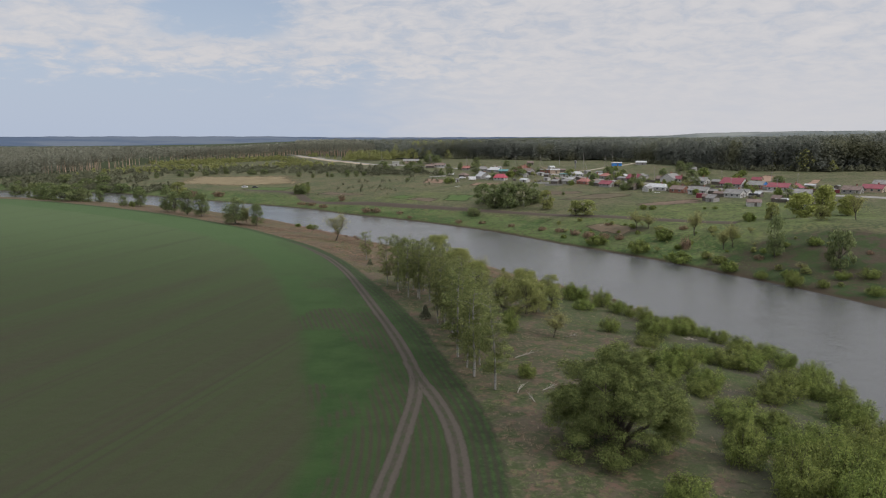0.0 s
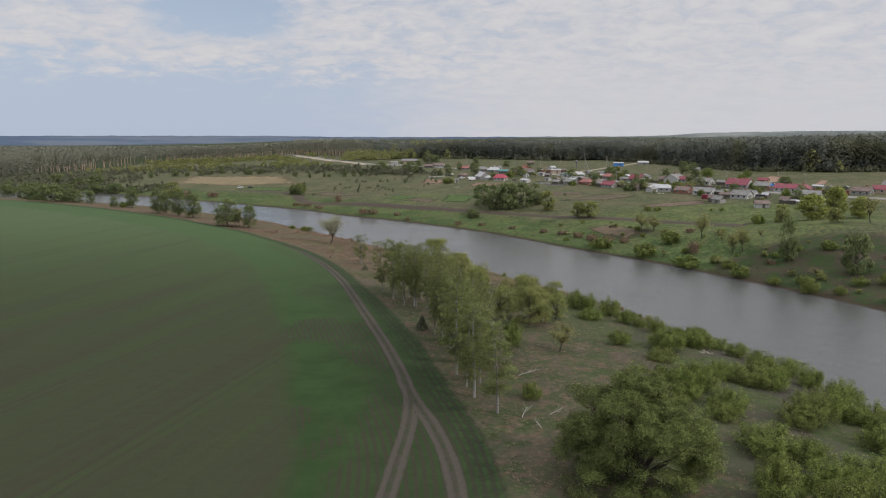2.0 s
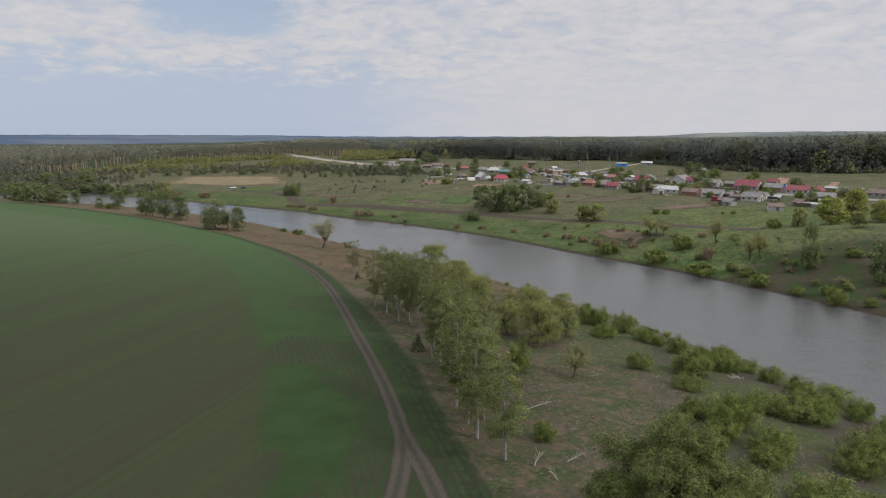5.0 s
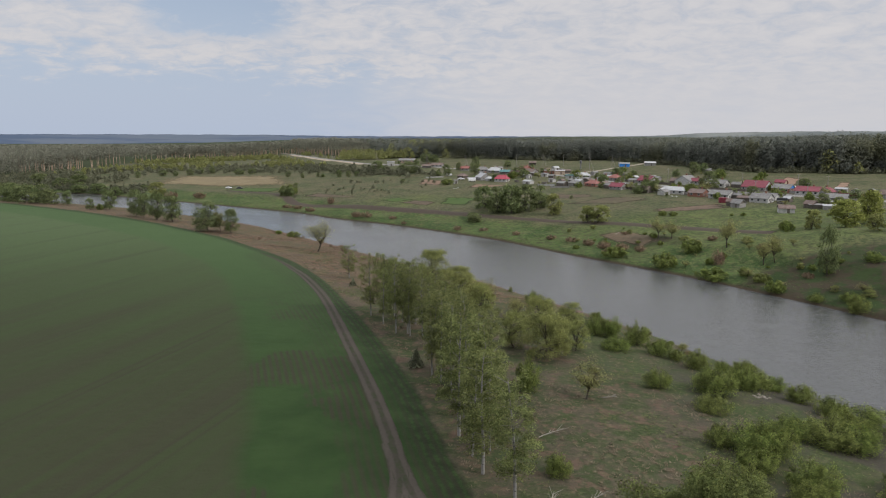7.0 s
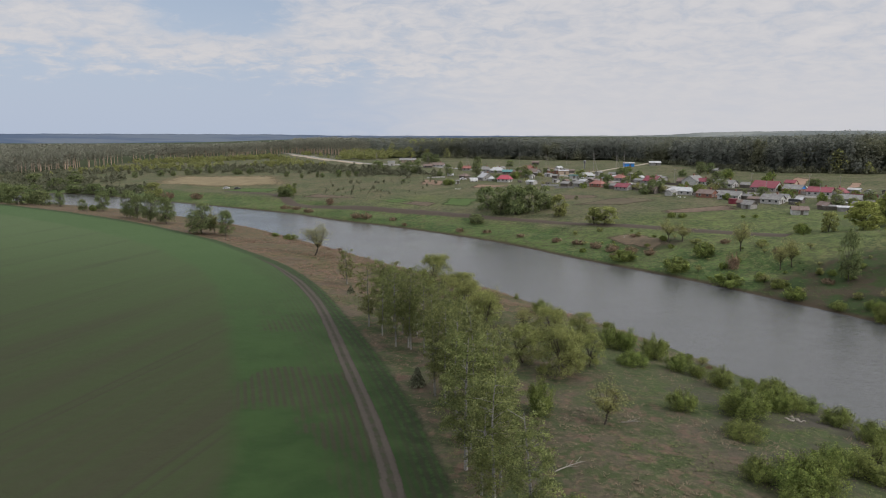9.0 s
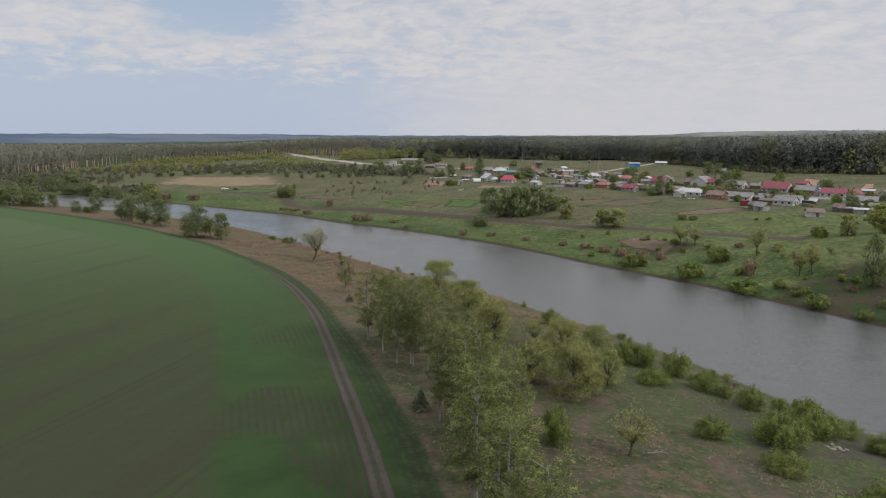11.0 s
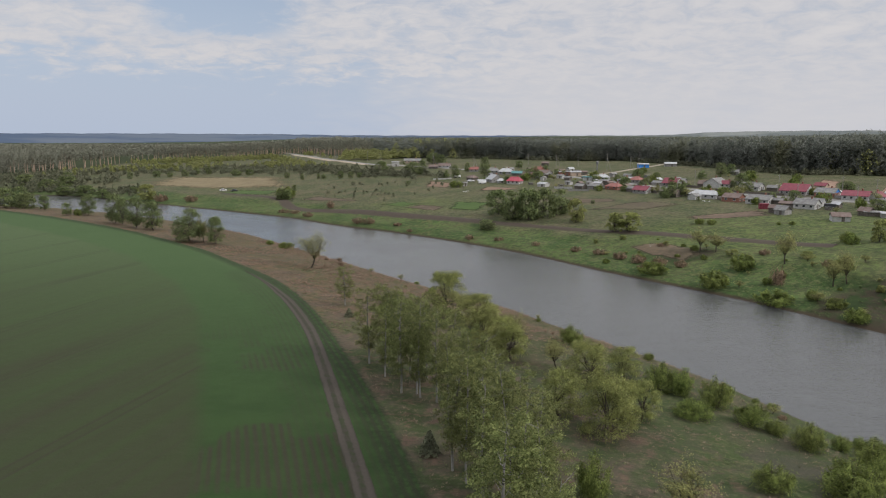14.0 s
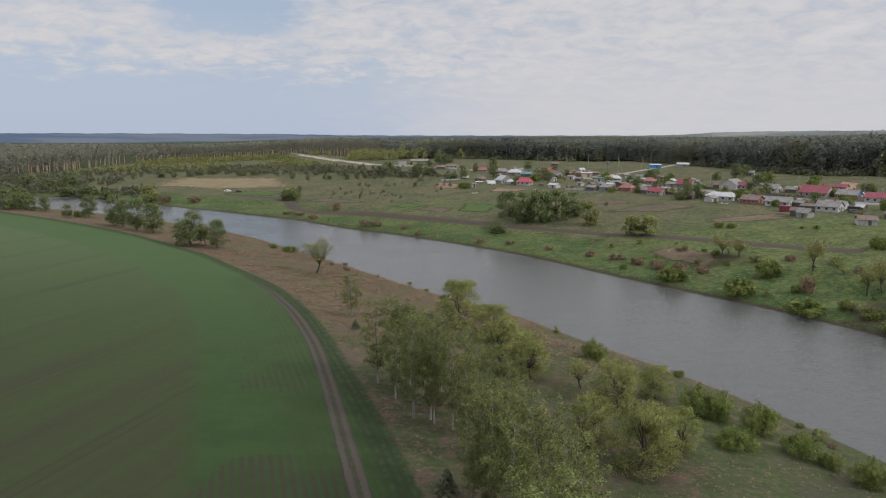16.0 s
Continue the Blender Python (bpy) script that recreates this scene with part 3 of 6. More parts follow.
# ---- plants ----
def leaves(rng, at, out, size, long=1.5, lit=None):
    """Small leaf sprays at places, turned mostly outwards. Returns corners, faces and soft normals."""
    n = len(at)
    nrm = out * 1.0 + rng.normal(0, 0.6, (n, 3)) + (0, 0, 0.3)
    nrm /= np.linalg.norm(nrm, axis=1, keepdims=True) + 1e-9
    u = np.cross(nrm, rng.normal(0, 1, (n, 3)))
    u /= np.linalg.norm(u, axis=1, keepdims=True) + 1e-9
    v = np.cross(nrm, u)
    s = size * rng.uniform(0.6, 1.35, (n, 1))
    soft = (out if lit is None else lit) + rng.normal(0, 0.2, (n, 3))
    soft /= np.linalg.norm(soft, axis=1, keepdims=True) + 1e-9
    v = np.where((np.cross(u, v) * soft).sum(1, keepdims=True) < 0, -v, v)  # the face looks the way it is lit
    bend = nrm * s * rng.uniform(-0.25, 0.25, (n, 1))
    verts = np.stack([at - u * s * long * 0.6 - v * s * 0.4, at - u * s * 0.1 * long + v * s * 0.75 + bend, at + u * s * long * 0.7 - v * s * 0.35], 1).reshape(-1, 3)
    verts = np.where(np.repeat((np.cross(verts[1::3] - verts[::3], verts[2::3] - verts[::3]) * soft).sum(1) < 0, 3)[:, None], verts.reshape(n, 3, 3)[:, ::-1].reshape(-1, 3), verts)
    return verts, np.arange(3 * n).reshape(n, 3), np.repeat(soft, 3, 0)


def tube(path, radii, sides=6):
    """A tapering limb along a path, as corners and quads."""
    path = np.asarray(path, float)
    ring = np.linspace(0, 2 * math.pi, sides, endpoint=False)
    verts, faces = [], []
    for i, (p, r) in enumerate(zip(path, radii)):
        d = path[min(i + 1, len(path) - 1)] - path[max(i - 1, 0)]
        d = d / (np.linalg.norm(d) + 1e-9)
        a = np.cross(d, (0.3, 1, 0.1))
        a /= np.linalg.norm(a) + 1e-9
        b = np.cross(d, a)
        verts += [p + r * (math.cos(q) * a + math.sin(q) * b) for q in ring]
    for i in range(len(path) - 1):
        for j in range(sides):
            faces.append((i * sides + j, i * sides + (j + 1) % sides, (i + 1) * sides + (j + 1) % sides, (i + 1) * sides + j))
    return np.array(verts), np.array(faces)


def joined(pieces):
    verts, faces, base = [], [], 0
    for v, f in pieces:
        verts.append(v), faces.append(f + base)
        base += len(v)
    return np.vstack(verts), np.vstack(faces)


def limb(rng, start, end, r0, r1, wobble=0.08, n=5):
    t = np.linspace(0, 1, n)[:, None]
    start, end = np.array(start, float), np.array(end, float)
    path = start + (end - start) * t + rng.normal(0, wobble, (n, 3)) * np.linalg.norm(end - start) * t * (1.2 - t)
    return tube(path, np.linspace(r0, r1, n))


def clumped(rng, centres, radii, per, size, flat=0.8):
    """Leaves gathered in clumps, thicker on the upper and outer side."""
    at, out = [], []
    for c, r in zip(centres, radii):
        n = max(6, int(per * r * r))
        d = rng.normal(0, 1, (n, 3))
        d /= np.linalg.norm(d, axis=1, keepdims=True)
        d[:, 2] = np.where(d[:, 2] < -0.35, -d[:, 2] * 0.6, d[:, 2])
        k = r * rng.uniform(0.35, 1.12, (n, 1)) ** 0.7
        at.append(c + d * k * (1, 1, flat)), out.append(d)
    at, out = np.vstack(at), np.vstack(out)
    # the crown as a whole turns the light more than each clump does
    axis = at - (0, 0, np.quantile(at[:, 2], 0.35))
    axis /= np.linalg.norm(axis, axis=1, keepdims=True) + 1e-9
    return leaves(rng, at, out, size, lit=out * 0.4 + axis * 0.5 + (0, 0, 0.55))


def form_birch(seed, h=13.0, w=4.6):
    rng = np.random.default_rng(seed)
    lean = rng.normal(0, 0.35, 2)
    t = np.linspace(0, 1, 9)
    stem = np.stack([lean[0] * t ** 2 + 0.12 * np.sin(5 * t + seed), lean[1] * t ** 2 + 0.1 * np.cos(4 * t), h * 0.97 * t], 1)
    stem -= stem[0]
    woods, spots, sizes = [tube(stem, 0.125 * (1 - t) ** 0.8 + 0.015)], [], []
    for k in range(130):
        f = 0.2 + 0.8 * rng.uniform(0.0, 1.0) ** 0.85
        spread = w * 0.5 * (math.sin(math.pi * min(1, 0.15 + 0.85 * (1 - f) ** 0.75)) ** 0.6) * rng.uniform(0.2, 1.0)
        a = rng.uniform(0, 2 * math.pi)
        root = np.array([np.interp(f - 0.03, t, stem[:, i]) for i in range(3)])
        tip = root + (math.cos(a) * spread, math.sin(a) * spread, rng.uniform(0.1, 0.75) * spread)
        spots.append(tip), sizes.append(rng.uniform(0.28, 0.72) * (1.2 - 0.5 * f))
        if k % 4 == 0:
            woods.append(limb(rng, root, tip, 0.02, 0.006, 0.06, 3))
    return joined(woods), clumped(rng, spots, sizes, 400, 0.074, 1.35)


def form_round(seed, h, w, clumps, size, trunk, low=0.3, per=26.0, drop=0.85):
    """A broad crown of clumps over a forked trunk."""
    rng = np.random.default_rng(seed)
    woods, spots, sizes = [], [], []
    fork = np.array([rng.normal(0, 0.05) * w, rng.normal(0, 0.05) * w, h * rng.uniform(0.18, 0.3)])
    woods.append(limb(rng, (0, 0, -0.2), fork, trunk, trunk * 0.8, 0.05))
    for k in range(clumps):
        a, f = k * 2.4 + rng.uniform(-0.5, 0.5), rng.uniform(0, 1)
        s = rng.uniform(0.10, 0.19) * min(w, h)
        z = low + (1 - low) * f
        wide = 0.5 * w * max(0.12, 1 - abs((z - 0.42) / 0.62) ** 2.2) ** 0.6
        r = max(0.0, wide - s * 0.7) * math.sqrt(rng.uniform(0.2, 1))
        c = np.array([math.cos(a) * r, math.sin(a) * r, min(h * z, h - s * 0.9)])
        spots.append(c), sizes.append(s)
        if k % 3 == 0:
            woods.append(limb(rng, fork, c, trunk * 0.5, trunk * 0.08, 0.1, 4))
    return joined(woods), clumped(rng, spots, sizes, per / (size * size) * 0.13, size, drop)


def form_old_willow(seed, h=11.5, w=15.0):
    """A wide old willow: several leaning boles, each with its own uneven head of foliage."""
    rng = np.random.default_rng(seed)
    woods, spots, sizes = [], [], []
    for k in range(11):
        a = k * 2.4 + rng.uniform(-0.3, 0.3)
        r = w * 0.36 * math.sqrt((k + 0.4) / 11)
        head = np.array([math.cos(a) * r, math.sin(a) * r, h * (0.78 - 0.42 * (r / (w * 0.36)) ** 2) * rng.uniform(0.85, 1.1)])
        fork = head * (0.45, 0.45, 0.5)
        woods.append(limb(rng, (math.cos(a) * 0.3, math.sin(a) * 0.3, -0.2), fork, 0.34, 0.22, 0.06, 5))
        woods.append(limb(rng, fork, head, 0.22, 0.06, 0.1, 5))
        big = rng.uniform(2.0, 3.0)
        for j in range(24):
            d = rng.normal(0, 1, 3)
            d /= np.linalg.norm(d)
            c = head + d * big * (1.0, 1.0, 0.8) * rng.uniform(0.45, 1.0)
            c[2] = max(c[2], 0.8)
            spots.append(c), sizes.append(rng.uniform(0.7, 1.3))
            if j % 4 == 0:
                woods.append(limb(rng, head, c, 0.06, 0.015, 0.1, 3))
    for k in range(100):  # a skirt of low boughs
        a, r = rng.uniform(0, 6.28), w * rng.uniform(0.22, 0.47)
        spots.append(np.array([math.cos(a) * r, math.sin(a) * r, rng.uniform(0.5, 4.6)])), sizes.append(rng.uniform(0.7, 1.2))
    return joined(woods), clumped(rng, spots, sizes, 520, 0.08, 1.05)


def form_shrub(seed, h, w, stems=46, size=0.084, n=180):
    """Many upright shoots fanning out from the ground."""
    rng = np.random.default_rng(seed)
    woods, at, out = [], [], []
    for k in range(stems):
        a, r = rng.uniform(0, 2 * math.pi), math.sqrt(rng.uniform(0, 1))
        root = np.array([math.cos(a) * r * w * 0.3, math.sin(a) * r * w * 0.3, -0.1])
        top = h * (1 - 0.5 * r * r) * rng.uniform(0.72, 1.06)
        tip = np.array([math.cos(a) * r * w * 0.52, math.sin(a) * r * w * 0.52, top])
        if k % 2 == 0:
            woods.append(limb(rng, (0, 0, -0.15), tip, 0.04, 0.012, 0.08, 4))
        t = rng.uniform(0.12, 1.0, (n, 1)) ** 0.7
        wide = 0.16 * w * (1.25 - t * 0.85)
        p = root + (tip - root) * t + rng.normal(0, 0.5, (n, 3)) * wide
        p[:, 2] = np.maximum(p[:, 2], 0.05)
        at.append(p)
        o = p - (0, 0, h * 0.3)
        out.append(o / (np.linalg.norm(o, axis=1, keepdims=True) + 1e-6))
    out = np.vstack(out)
    return joined(woods), leaves(rng, np.vstack(at), out, size, lit=out * 0.6 + (0, 0, 0.6))


def form_bare(seed, h, w, size=0.11, count=3400):
    """A leaning tree in thin bud: branches show through."""
    rng = np.random.default_rng(seed)
    fork = np.array([0.10 * w, 0, h * 0.28])
    woods = [limb(rng, (0, 0, -0.2), fork, 0.17, 0.13, 0.05)]
    tips = []
    for k in range(9):
        a = k * 2.4 + rng.uniform(-0.4, 0.4)
        c = np.array([math.cos(a) * w * rng.uniform(0.2, 0.42) + 0.1 * w, math.sin(a) * w * rng.uniform(0.2, 0.42), h * rng.uniform(0.55, 1.0)])
        woods.append(limb(rng, fork, c, 0.08, 0.02, 0.1, 5))
        for j in range(4):
            s = fork + (c - fork) * rng.uniform(0.4, 0.95)
            e = s + rng.normal(0, 0.16, 3) * w + (0, 0, 0.08 * h)
            woods.append(limb(rng, s, e, 0.03, 0.008, 0.1, 3))
            tips += [s + (e - s) * q for q in (0.4, 0.7, 1.0)]
    tips = np.array(tips)
    at = tips[rng.integers(0, len(tips), count)] + rng.normal(0, 0.075 * w, (count, 3))
    o = at - (0, 0, h * 0.5)
    o /= np.linalg.norm(o, axis=1, keepdims=True) + 1e-6
    return joined(woods), leaves(rng, at, o, size, lit=o * 0.35 + (0, 0, 0.75))


def form_fir(seed, h=3.2, w=2.2):
    """A ragged young conifer: whorls of boughs with gaps between."""
    rng = np.random.default_rng(seed)
    n = 1500
    t = rng.uniform(0, 1, n) ** 1.2
    t = (np.floor(t * 8) + rng.normal(0.5, 0.2, n)) / 8.4
    a = np.floor(rng.uniform(0, 7, n)) * 0.9 + np.floor(t * 8) * 0.5 + rng.normal(0, 0.12, n)
    r = w * 0.5 * (1.05 - t) * np.sqrt(rng.uniform(0.02, 1, n)) + 0.04
    at = np.stack([np.cos(a) * r, np.sin(a) * r, 0.15 + h * t], 1)
    out = np.stack([np.cos(a), np.sin(a), np.full(n, -0.2)], 1)
    return tube([(0, 0, -0.1), (0, 0, h * 0.5), (0, 0, h)], (0.08, 0.05, 0.01)), leaves(rng, at, out, 0.13, lit=out * 0.5 + (0, 0, 0.9))


class Kind:
    """A sort of plant: some shapes of one usual size, with words for its label; coarse ones for the far side of the river."""

    def __init__(self, name, category, label, size, forms, bark, leaf, far=()):
        self.name, self.category, self.label, self.size, self.stock, self.far, self.count = name, category, label, size, [], [], 0
        for wood, crown in list(forms) + list(far):
            (self.stock if len(self.stock) < len(forms) else self.far).append((mesh_of("trunk", *wood, bark), mesh_of("crown", crown[0], crown[1], leaf, crown[2])))


def sow(kind, x, y, w, h, group, label=""):
    """One plant of a kind, stretched to its width and height, standing on the ground."""
    rng = random.Random(int(x * 31 + y * 17))
    stock = kind.far if kind.far and y > 205 else kind.stock
    trunk, crown = stock[kind.count % len(stock)]
    kind.count += 1
    thing = new(kind.name)
    for name, me in (("stem" if kind.name.endswith("bush") else "trunk", trunk), ("crown", crown)):
        ob = new(name, me)
        ob.parent = thing
    fw, fh = w / kind.size[0], h / kind.size[1]
    thing.matrix_basis = pose(x, y, height(x, y), 0, 0, rng.uniform(0, 360)) @ Matrix.Diagonal((fw, fw, fh, 1))
    size = "tall " if h > 11 else "low " if h < 2.2 else ""
    return tagged(thing, size + (label or kind.label), kind.category, group)


KINDS = {
    "birch": Kind("birch_tree", "tree", "slender white-barked birch in fresh spring leaf", (4.9, 13), [form_birch(s) for s in (1, 2, 3, 4, 5)], M_BIRCH, M_LEAF_BIRCH),
    "willow": Kind("willow_tree", "tree", "rounded yellow-green willow with a dark forked trunk", (5.1, 4.7), [form_round(s, 5.5, 6, 64, 0.068, 0.14, 0.08, 13, 1.0) for s in (11, 12, 13, 14)], M_BARK, M_LEAF_WILLOW, [form_round(s, 5.5, 6, 46, 0.2, 0.14, 0.05, 26, 1.0) for s in (15, 16)]),
    "bigwillow": Kind("willow_tree", "tree", "broad old willow with heavy drooping green crown", (15, 11.5), [form_old_willow(21)], M_BARK, M_LEAF_OLDWILLOW),
    "shrub": Kind("willow_bush", "bush", "bright green many-stemmed bush on the grassy bank", (5.2, 3.8), [form_shrub(s, 3.8, 5.2) for s in (31, 32, 33, 34, 35)], M_BARK, M_LEAF_SHRUB, [form_shrub(s, 3.8, 5.2, 30, 0.19, 75) for s in (36, 37)]),
    "tree": Kind("broadleaf_tree", "tree", "airy green broad-crowned tree on rough grass", (8.6, 9.6), [form_round(s, 10, 9, 64, 0.19, 0.24, 0.10, 15, 1.15) for s in (41, 42, 43, 46)], M_BARK, M_LEAF_DARK),
    "lime": Kind("lime_tree", "tree", "bright yellow-green round tree on the grassy knoll", (8, 9), [form_round(s, 10, 9, 64, 0.24, 0.24, 0.06, 30, 1.0) for s in (44, 45)], M_BARK, M_LEAF_LIME),
    "dark": Kind("thicket_bush", "bush", "dull green dense thicket on the meadow", (8, 6), [form_round(s, 6, 8, 56, 0.22, 0.14, 0.02, 26, 1.1) for s in (51, 52, 53)], M_BARK, M_LEAF_DARK),
    "rust": Kind("reed_bush", "bush", "rusty brown leafless bush near the water", (5, 3), [form_shrub(s, 3, 5, 26, 0.17, 60) for s in (61, 62)], M_BARK, M_LEAF_RUST),
    "bare": Kind("alder_tree", "tree", "thin leaning tree in early bud on the bank", (6, 7), [form_bare(s, 7, 6) for s in (71, 72, 73)], M_BARK, M_LEAF_BARE),
    "fir": Kind("fir_tree", "tree", "small ragged grey-green young conifer in dry grass", (2.2, 3.2), [form_fir(81)], M_BARK, M_LEAF_DULL),
}
GROUPS = {"birches": "birches along the field edge", "nearshrub": "bushes of the near bank", "lefttrees": "trees where the field meets the river",
          "farbank": "plants of the far bank", "village": "village trees", "meadow": "meadow bushes"}


def grow_all(kind, area, rows):
    for x, y, w, h in rows:
        sow(KINDS[kind], x, y, w, h, GROUPS[area])


grow_all('birch', 'birches', [(-13.4, 162.6, 5.5, 11.8), (-11.1, 164.6, 5.6, 12.1), (-8.9, 161.6, 5.4, 11.7), (-7.8, 151.0, 4.9, 13.2), (-5.7, 150.5, 4.9, 13.1), (-3.0, 147.5, 4.6, 12.7), (-1.6, 140.4, 4.3, 11.6), (0.4, 133.3, 3.8, 10.5), (4.5, 98.7, 6.7, 13.4), (7.2, 93.1, 6.2, 12.7), (2.3, 107.8, 7.2, 14.6), (3.2, 127.5, 5.1, 13.0), (4.1, 122.6, 5.1, 13.0), (4.9, 116.6, 5.1, 13.0), (5.7, 112.5, 5.1, 13.0), (0.2, 126.2, 5.1, 13.0), (1.6, 120.4, 5.1, 13.0), (-1.1, 128.8, 5.1, 13.0)])
grow_all('bigwillow', 'nearshrub', [(19.8, 76.0, 16.5, 12.2)])
grow_all('shrub', 'nearshrub', [(33.5, 73.1, 5.1, 4.8), (38.7, 86.2, 8.1, 3.8), (38.5, 70.0, 6.6, 5.5), (42.2, 68.9, 7.1, 6.3), (45.6, 69.3, 6.6, 6.0), (41.1, 78.1, 5.8, 3.3), (46.2, 79.5, 6.6, 4.0), (52.1, 81.8, 6.2, 4.7), (50.3, 98.6, 7.1, 4.4), (56.5, 102.1, 7.9, 4.3), (55.2, 90.9, 5.7, 4.5), (47.4, 111.9, 7.9, 3.6), (53.1, 117.4, 4.9, 2.8), (36.3, 106.5, 6.7, 4.0), (38.1, 105.5, 6.0, 4.4), (39.0, 98.4, 5.6, 3.7), (58.3, 121.2, 8.7, 2.8), (39.6, 126.9, 6.7, 4.4), (47.9, 133.0, 5.7, 3.3), (52.2, 134.9, 4.8, 2.2), (43.6, 112.6, 5.0, 3.0), (50.6, 110.4, 5.4, 3.4), (34.6, 102.4, 4.6, 2.8), (36.9, 95.4, 4.4, 2.6), (42.6, 84.2, 5.4, 3.2), (47.0, 96.0, 5.2, 3.2)])
grow_all('dark', 'lefttrees', [(-315.0, 515.5, 13.0, 12.0), (-283.6, 486.7, 16.2, 12.3), (-250, 432, 13.0, 9), (-235.8, 415.5, 15.0, 10.3), (-218.3, 396.9, 15.9, 10.1), (-206, 398, 12, 8), (-216.1, 410.4, 13.6, 10.5)])
grow_all('tree', 'lefttrees', [(-194.7, 393.7, 6.1, 6.9), (-168.5, 365.5, 4.8, 5.4), (-161.2, 370.0, 7.5, 9.2), (-134.7, 338.6, 7.7, 11.6), (-128.8, 332.6, 5.9, 9.8), (-120.2, 325.0, 8.3, 11.2), (-111.0, 318.4, 8.5, 10.7), (-87.4, 291.0, 11.4, 10.8), (-77.7, 287.9, 6.6, 8.6)])
grow_all('shrub', 'lefttrees', [(-164.7, 367.5, 4.0, 3.2), (-63.9, 303.7, 3.3, 1.7), (-56.4, 295.6, 6.0, 2.6)])
grow_all('bare', 'lefttrees', [(-82.6, 290.9, 4.6, 8.9)])
grow_all('bare', 'lefttrees', [(-39.6, 253.8, 9.5, 8.4)])
grow_all('birch', 'lefttrees', [(-22.6, 201.4, 4.8, 8.4)])
grow_all('bare', 'farbank', [(90.2, 247.5, 6.8, 8.5), (93.4, 229.0, 5.9, 7.4), (96.2, 228.1, 5.1, 7.0), (75.9, 271.3, 6.6, 6.8), (80.1, 269.8, 7.0, 5.6)])
grow_all('tree', 'farbank', [(102.6, 212.2, 5.7, 12.9)])
grow_all("lime", "farbank", [(147.6, 268.9, 8.2, 10.4), (134.7, 260.4, 9.9, 8.3), (153, 262, 7, 7)])
grow_all('shrub', 'farbank', [(80.2, 251.2, 6.5, 4.8), (76.6, 223.4, 9.5, 3.7), (86.2, 206.7, 5.2, 3.3), (57.4, 257.0, 8.5, 3.7), (68.0, 239.7, 7.8, 4.8), (116.1, 261.7, 4.3, 3.6), (96.1, 186.9, 5.6, 4.6), (115.4, 184.8, 6.2, 2.9), (114.9, 212.4, 5.0, 2.9), (91.6, 196.5, 3.9, 2.3), (-93.3, 457.2, 11.1, 6.9)])
grow_all('willow', 'farbank', [(63.6, 309.4, 9.2, 6.0), (123.5, 260.3, 5.6, 5.6), (129.3, 236.4, 5.0, 4.4), (49.8, 335.4, 6.9, 7.9), (59.6, 310.9, 6.4, 5.9)])
grow_all('rust', 'farbank', [(83.1, 236.4, 4.1, 4.9)])
grow_all('bare', 'farbank', [(139.1, 233.0, 6.6, 7.7)])
grow_all('dark', 'farbank', [(112.7, 195.0, 8.6, 11.0), (21.1, 361.8, 12.1, 10.8), (26.1, 350.1, 12.5, 11.9), (32.2, 346.0, 12.9, 12.9), (38.9, 348.1, 12.4, 11.9), (45.9, 352.3, 11.5, 10.5), (14.9, 343.3, 6.6, 2.5)])
grow_all('tree', 'village', [(97.6, 465.7, 4.2, 3.9), (118.9, 493.1, 4.2, 4.7), (118.0, 457.9, 5.8, 5.4), (117.3, 428.9, 4.5, 4.9), (161.7, 477.0, 8.0, 7.7), (170.1, 483.7, 7.3, 6.2), (147.9, 415.1, 8.2, 6.8), (171.2, 458.8, 7.3, 4.9), (190.0, 395.0, 7.4, 3.8), (99.5, 384.3, 5.0, 5.2), (103.2, 384.3, 5.0, 5.6), (108.3, 386.4, 5.3, 5.6), (4.5, 518.1, 6.6, 8.1), (13.8, 560.0, 4.9, 6.5), (24.0, 525.1, 8.5, 7.7), (50.5, 497.5, 8.3, 6.0), (-23.6, 546.6, 9.8, 9.2), (-17.4, 547.7, 8.4, 7.0), (-28.3, 554.6, 8.5, 7.1), (-48.5, 574.6, 11.1, 9.2), (-12.8, 655.3, 12.0, 8.5), (-6.0, 653.3, 10.3, 7.2), (28.9, 609.7, 7.6, 6.3)])
grow_all('shrub', 'village', [(127.8, 351.7, 4.7, 3.3), (90.0, 311.2, 3.6, 2.3), (93.3, 308.7, 3.6, 2.1), (113.7, 301.5, 1.5, 1.1), (117.7, 300.0, 2.6, 1.3), (117.6, 266.0, 4.5, 3.3), (4.1, 457.9, 8.4, 4.1)])
grow_all('dark', 'village', [(65.0, 376.5, 2.2, 1.7), (-1.4, 512.9, 4.7, 5.8)])
grow_all('dark', 'meadow', [(-75.7, 552.1, 5.1, 5.7), (-68.6, 552.2, 4.8, 4.5), (-89.5, 562.5, 4.1, 3.6), (-62.0, 550.8, 5.4, 3.5), (-93.3, 563.4, 3.2, 3.8), (-104.9, 562.7, 3.5, 4.3), (-95.6, 492.5, 3.5, 3.1), (-24.8, 487.9, 3.9, 2.2), (-95.0, 452.6, 5.7, 5.4), (-90.7, 451.2, 5.6, 5.6), (15.1, 338.3, 8.4, 3.2), (-274.6, 563.4, 14.7, 9.9), (-236.4, 627.2, 8.6, 5.0), (-216.8, 637.4, 7.7, 5.5), (-202.6, 652.7, 6.7, 6.7), (-212.1, 650.2, 6.7, 5.6), (-251.9, 613.4, 5.6, 5.3), (-172.6, 630.6, 11.2, 5.0), (-160.9, 627.6, 7.9, 5.0), (-120.8, 584.7, 5.3, 4.2), (-226.8, 630.3, 5.8, 4.5), (-306.2, 565.4, 15.3, 8.4), (-281.1, 548.9, 14.8, 7.8), (-257.8, 528.4, 13.4, 7.2)])
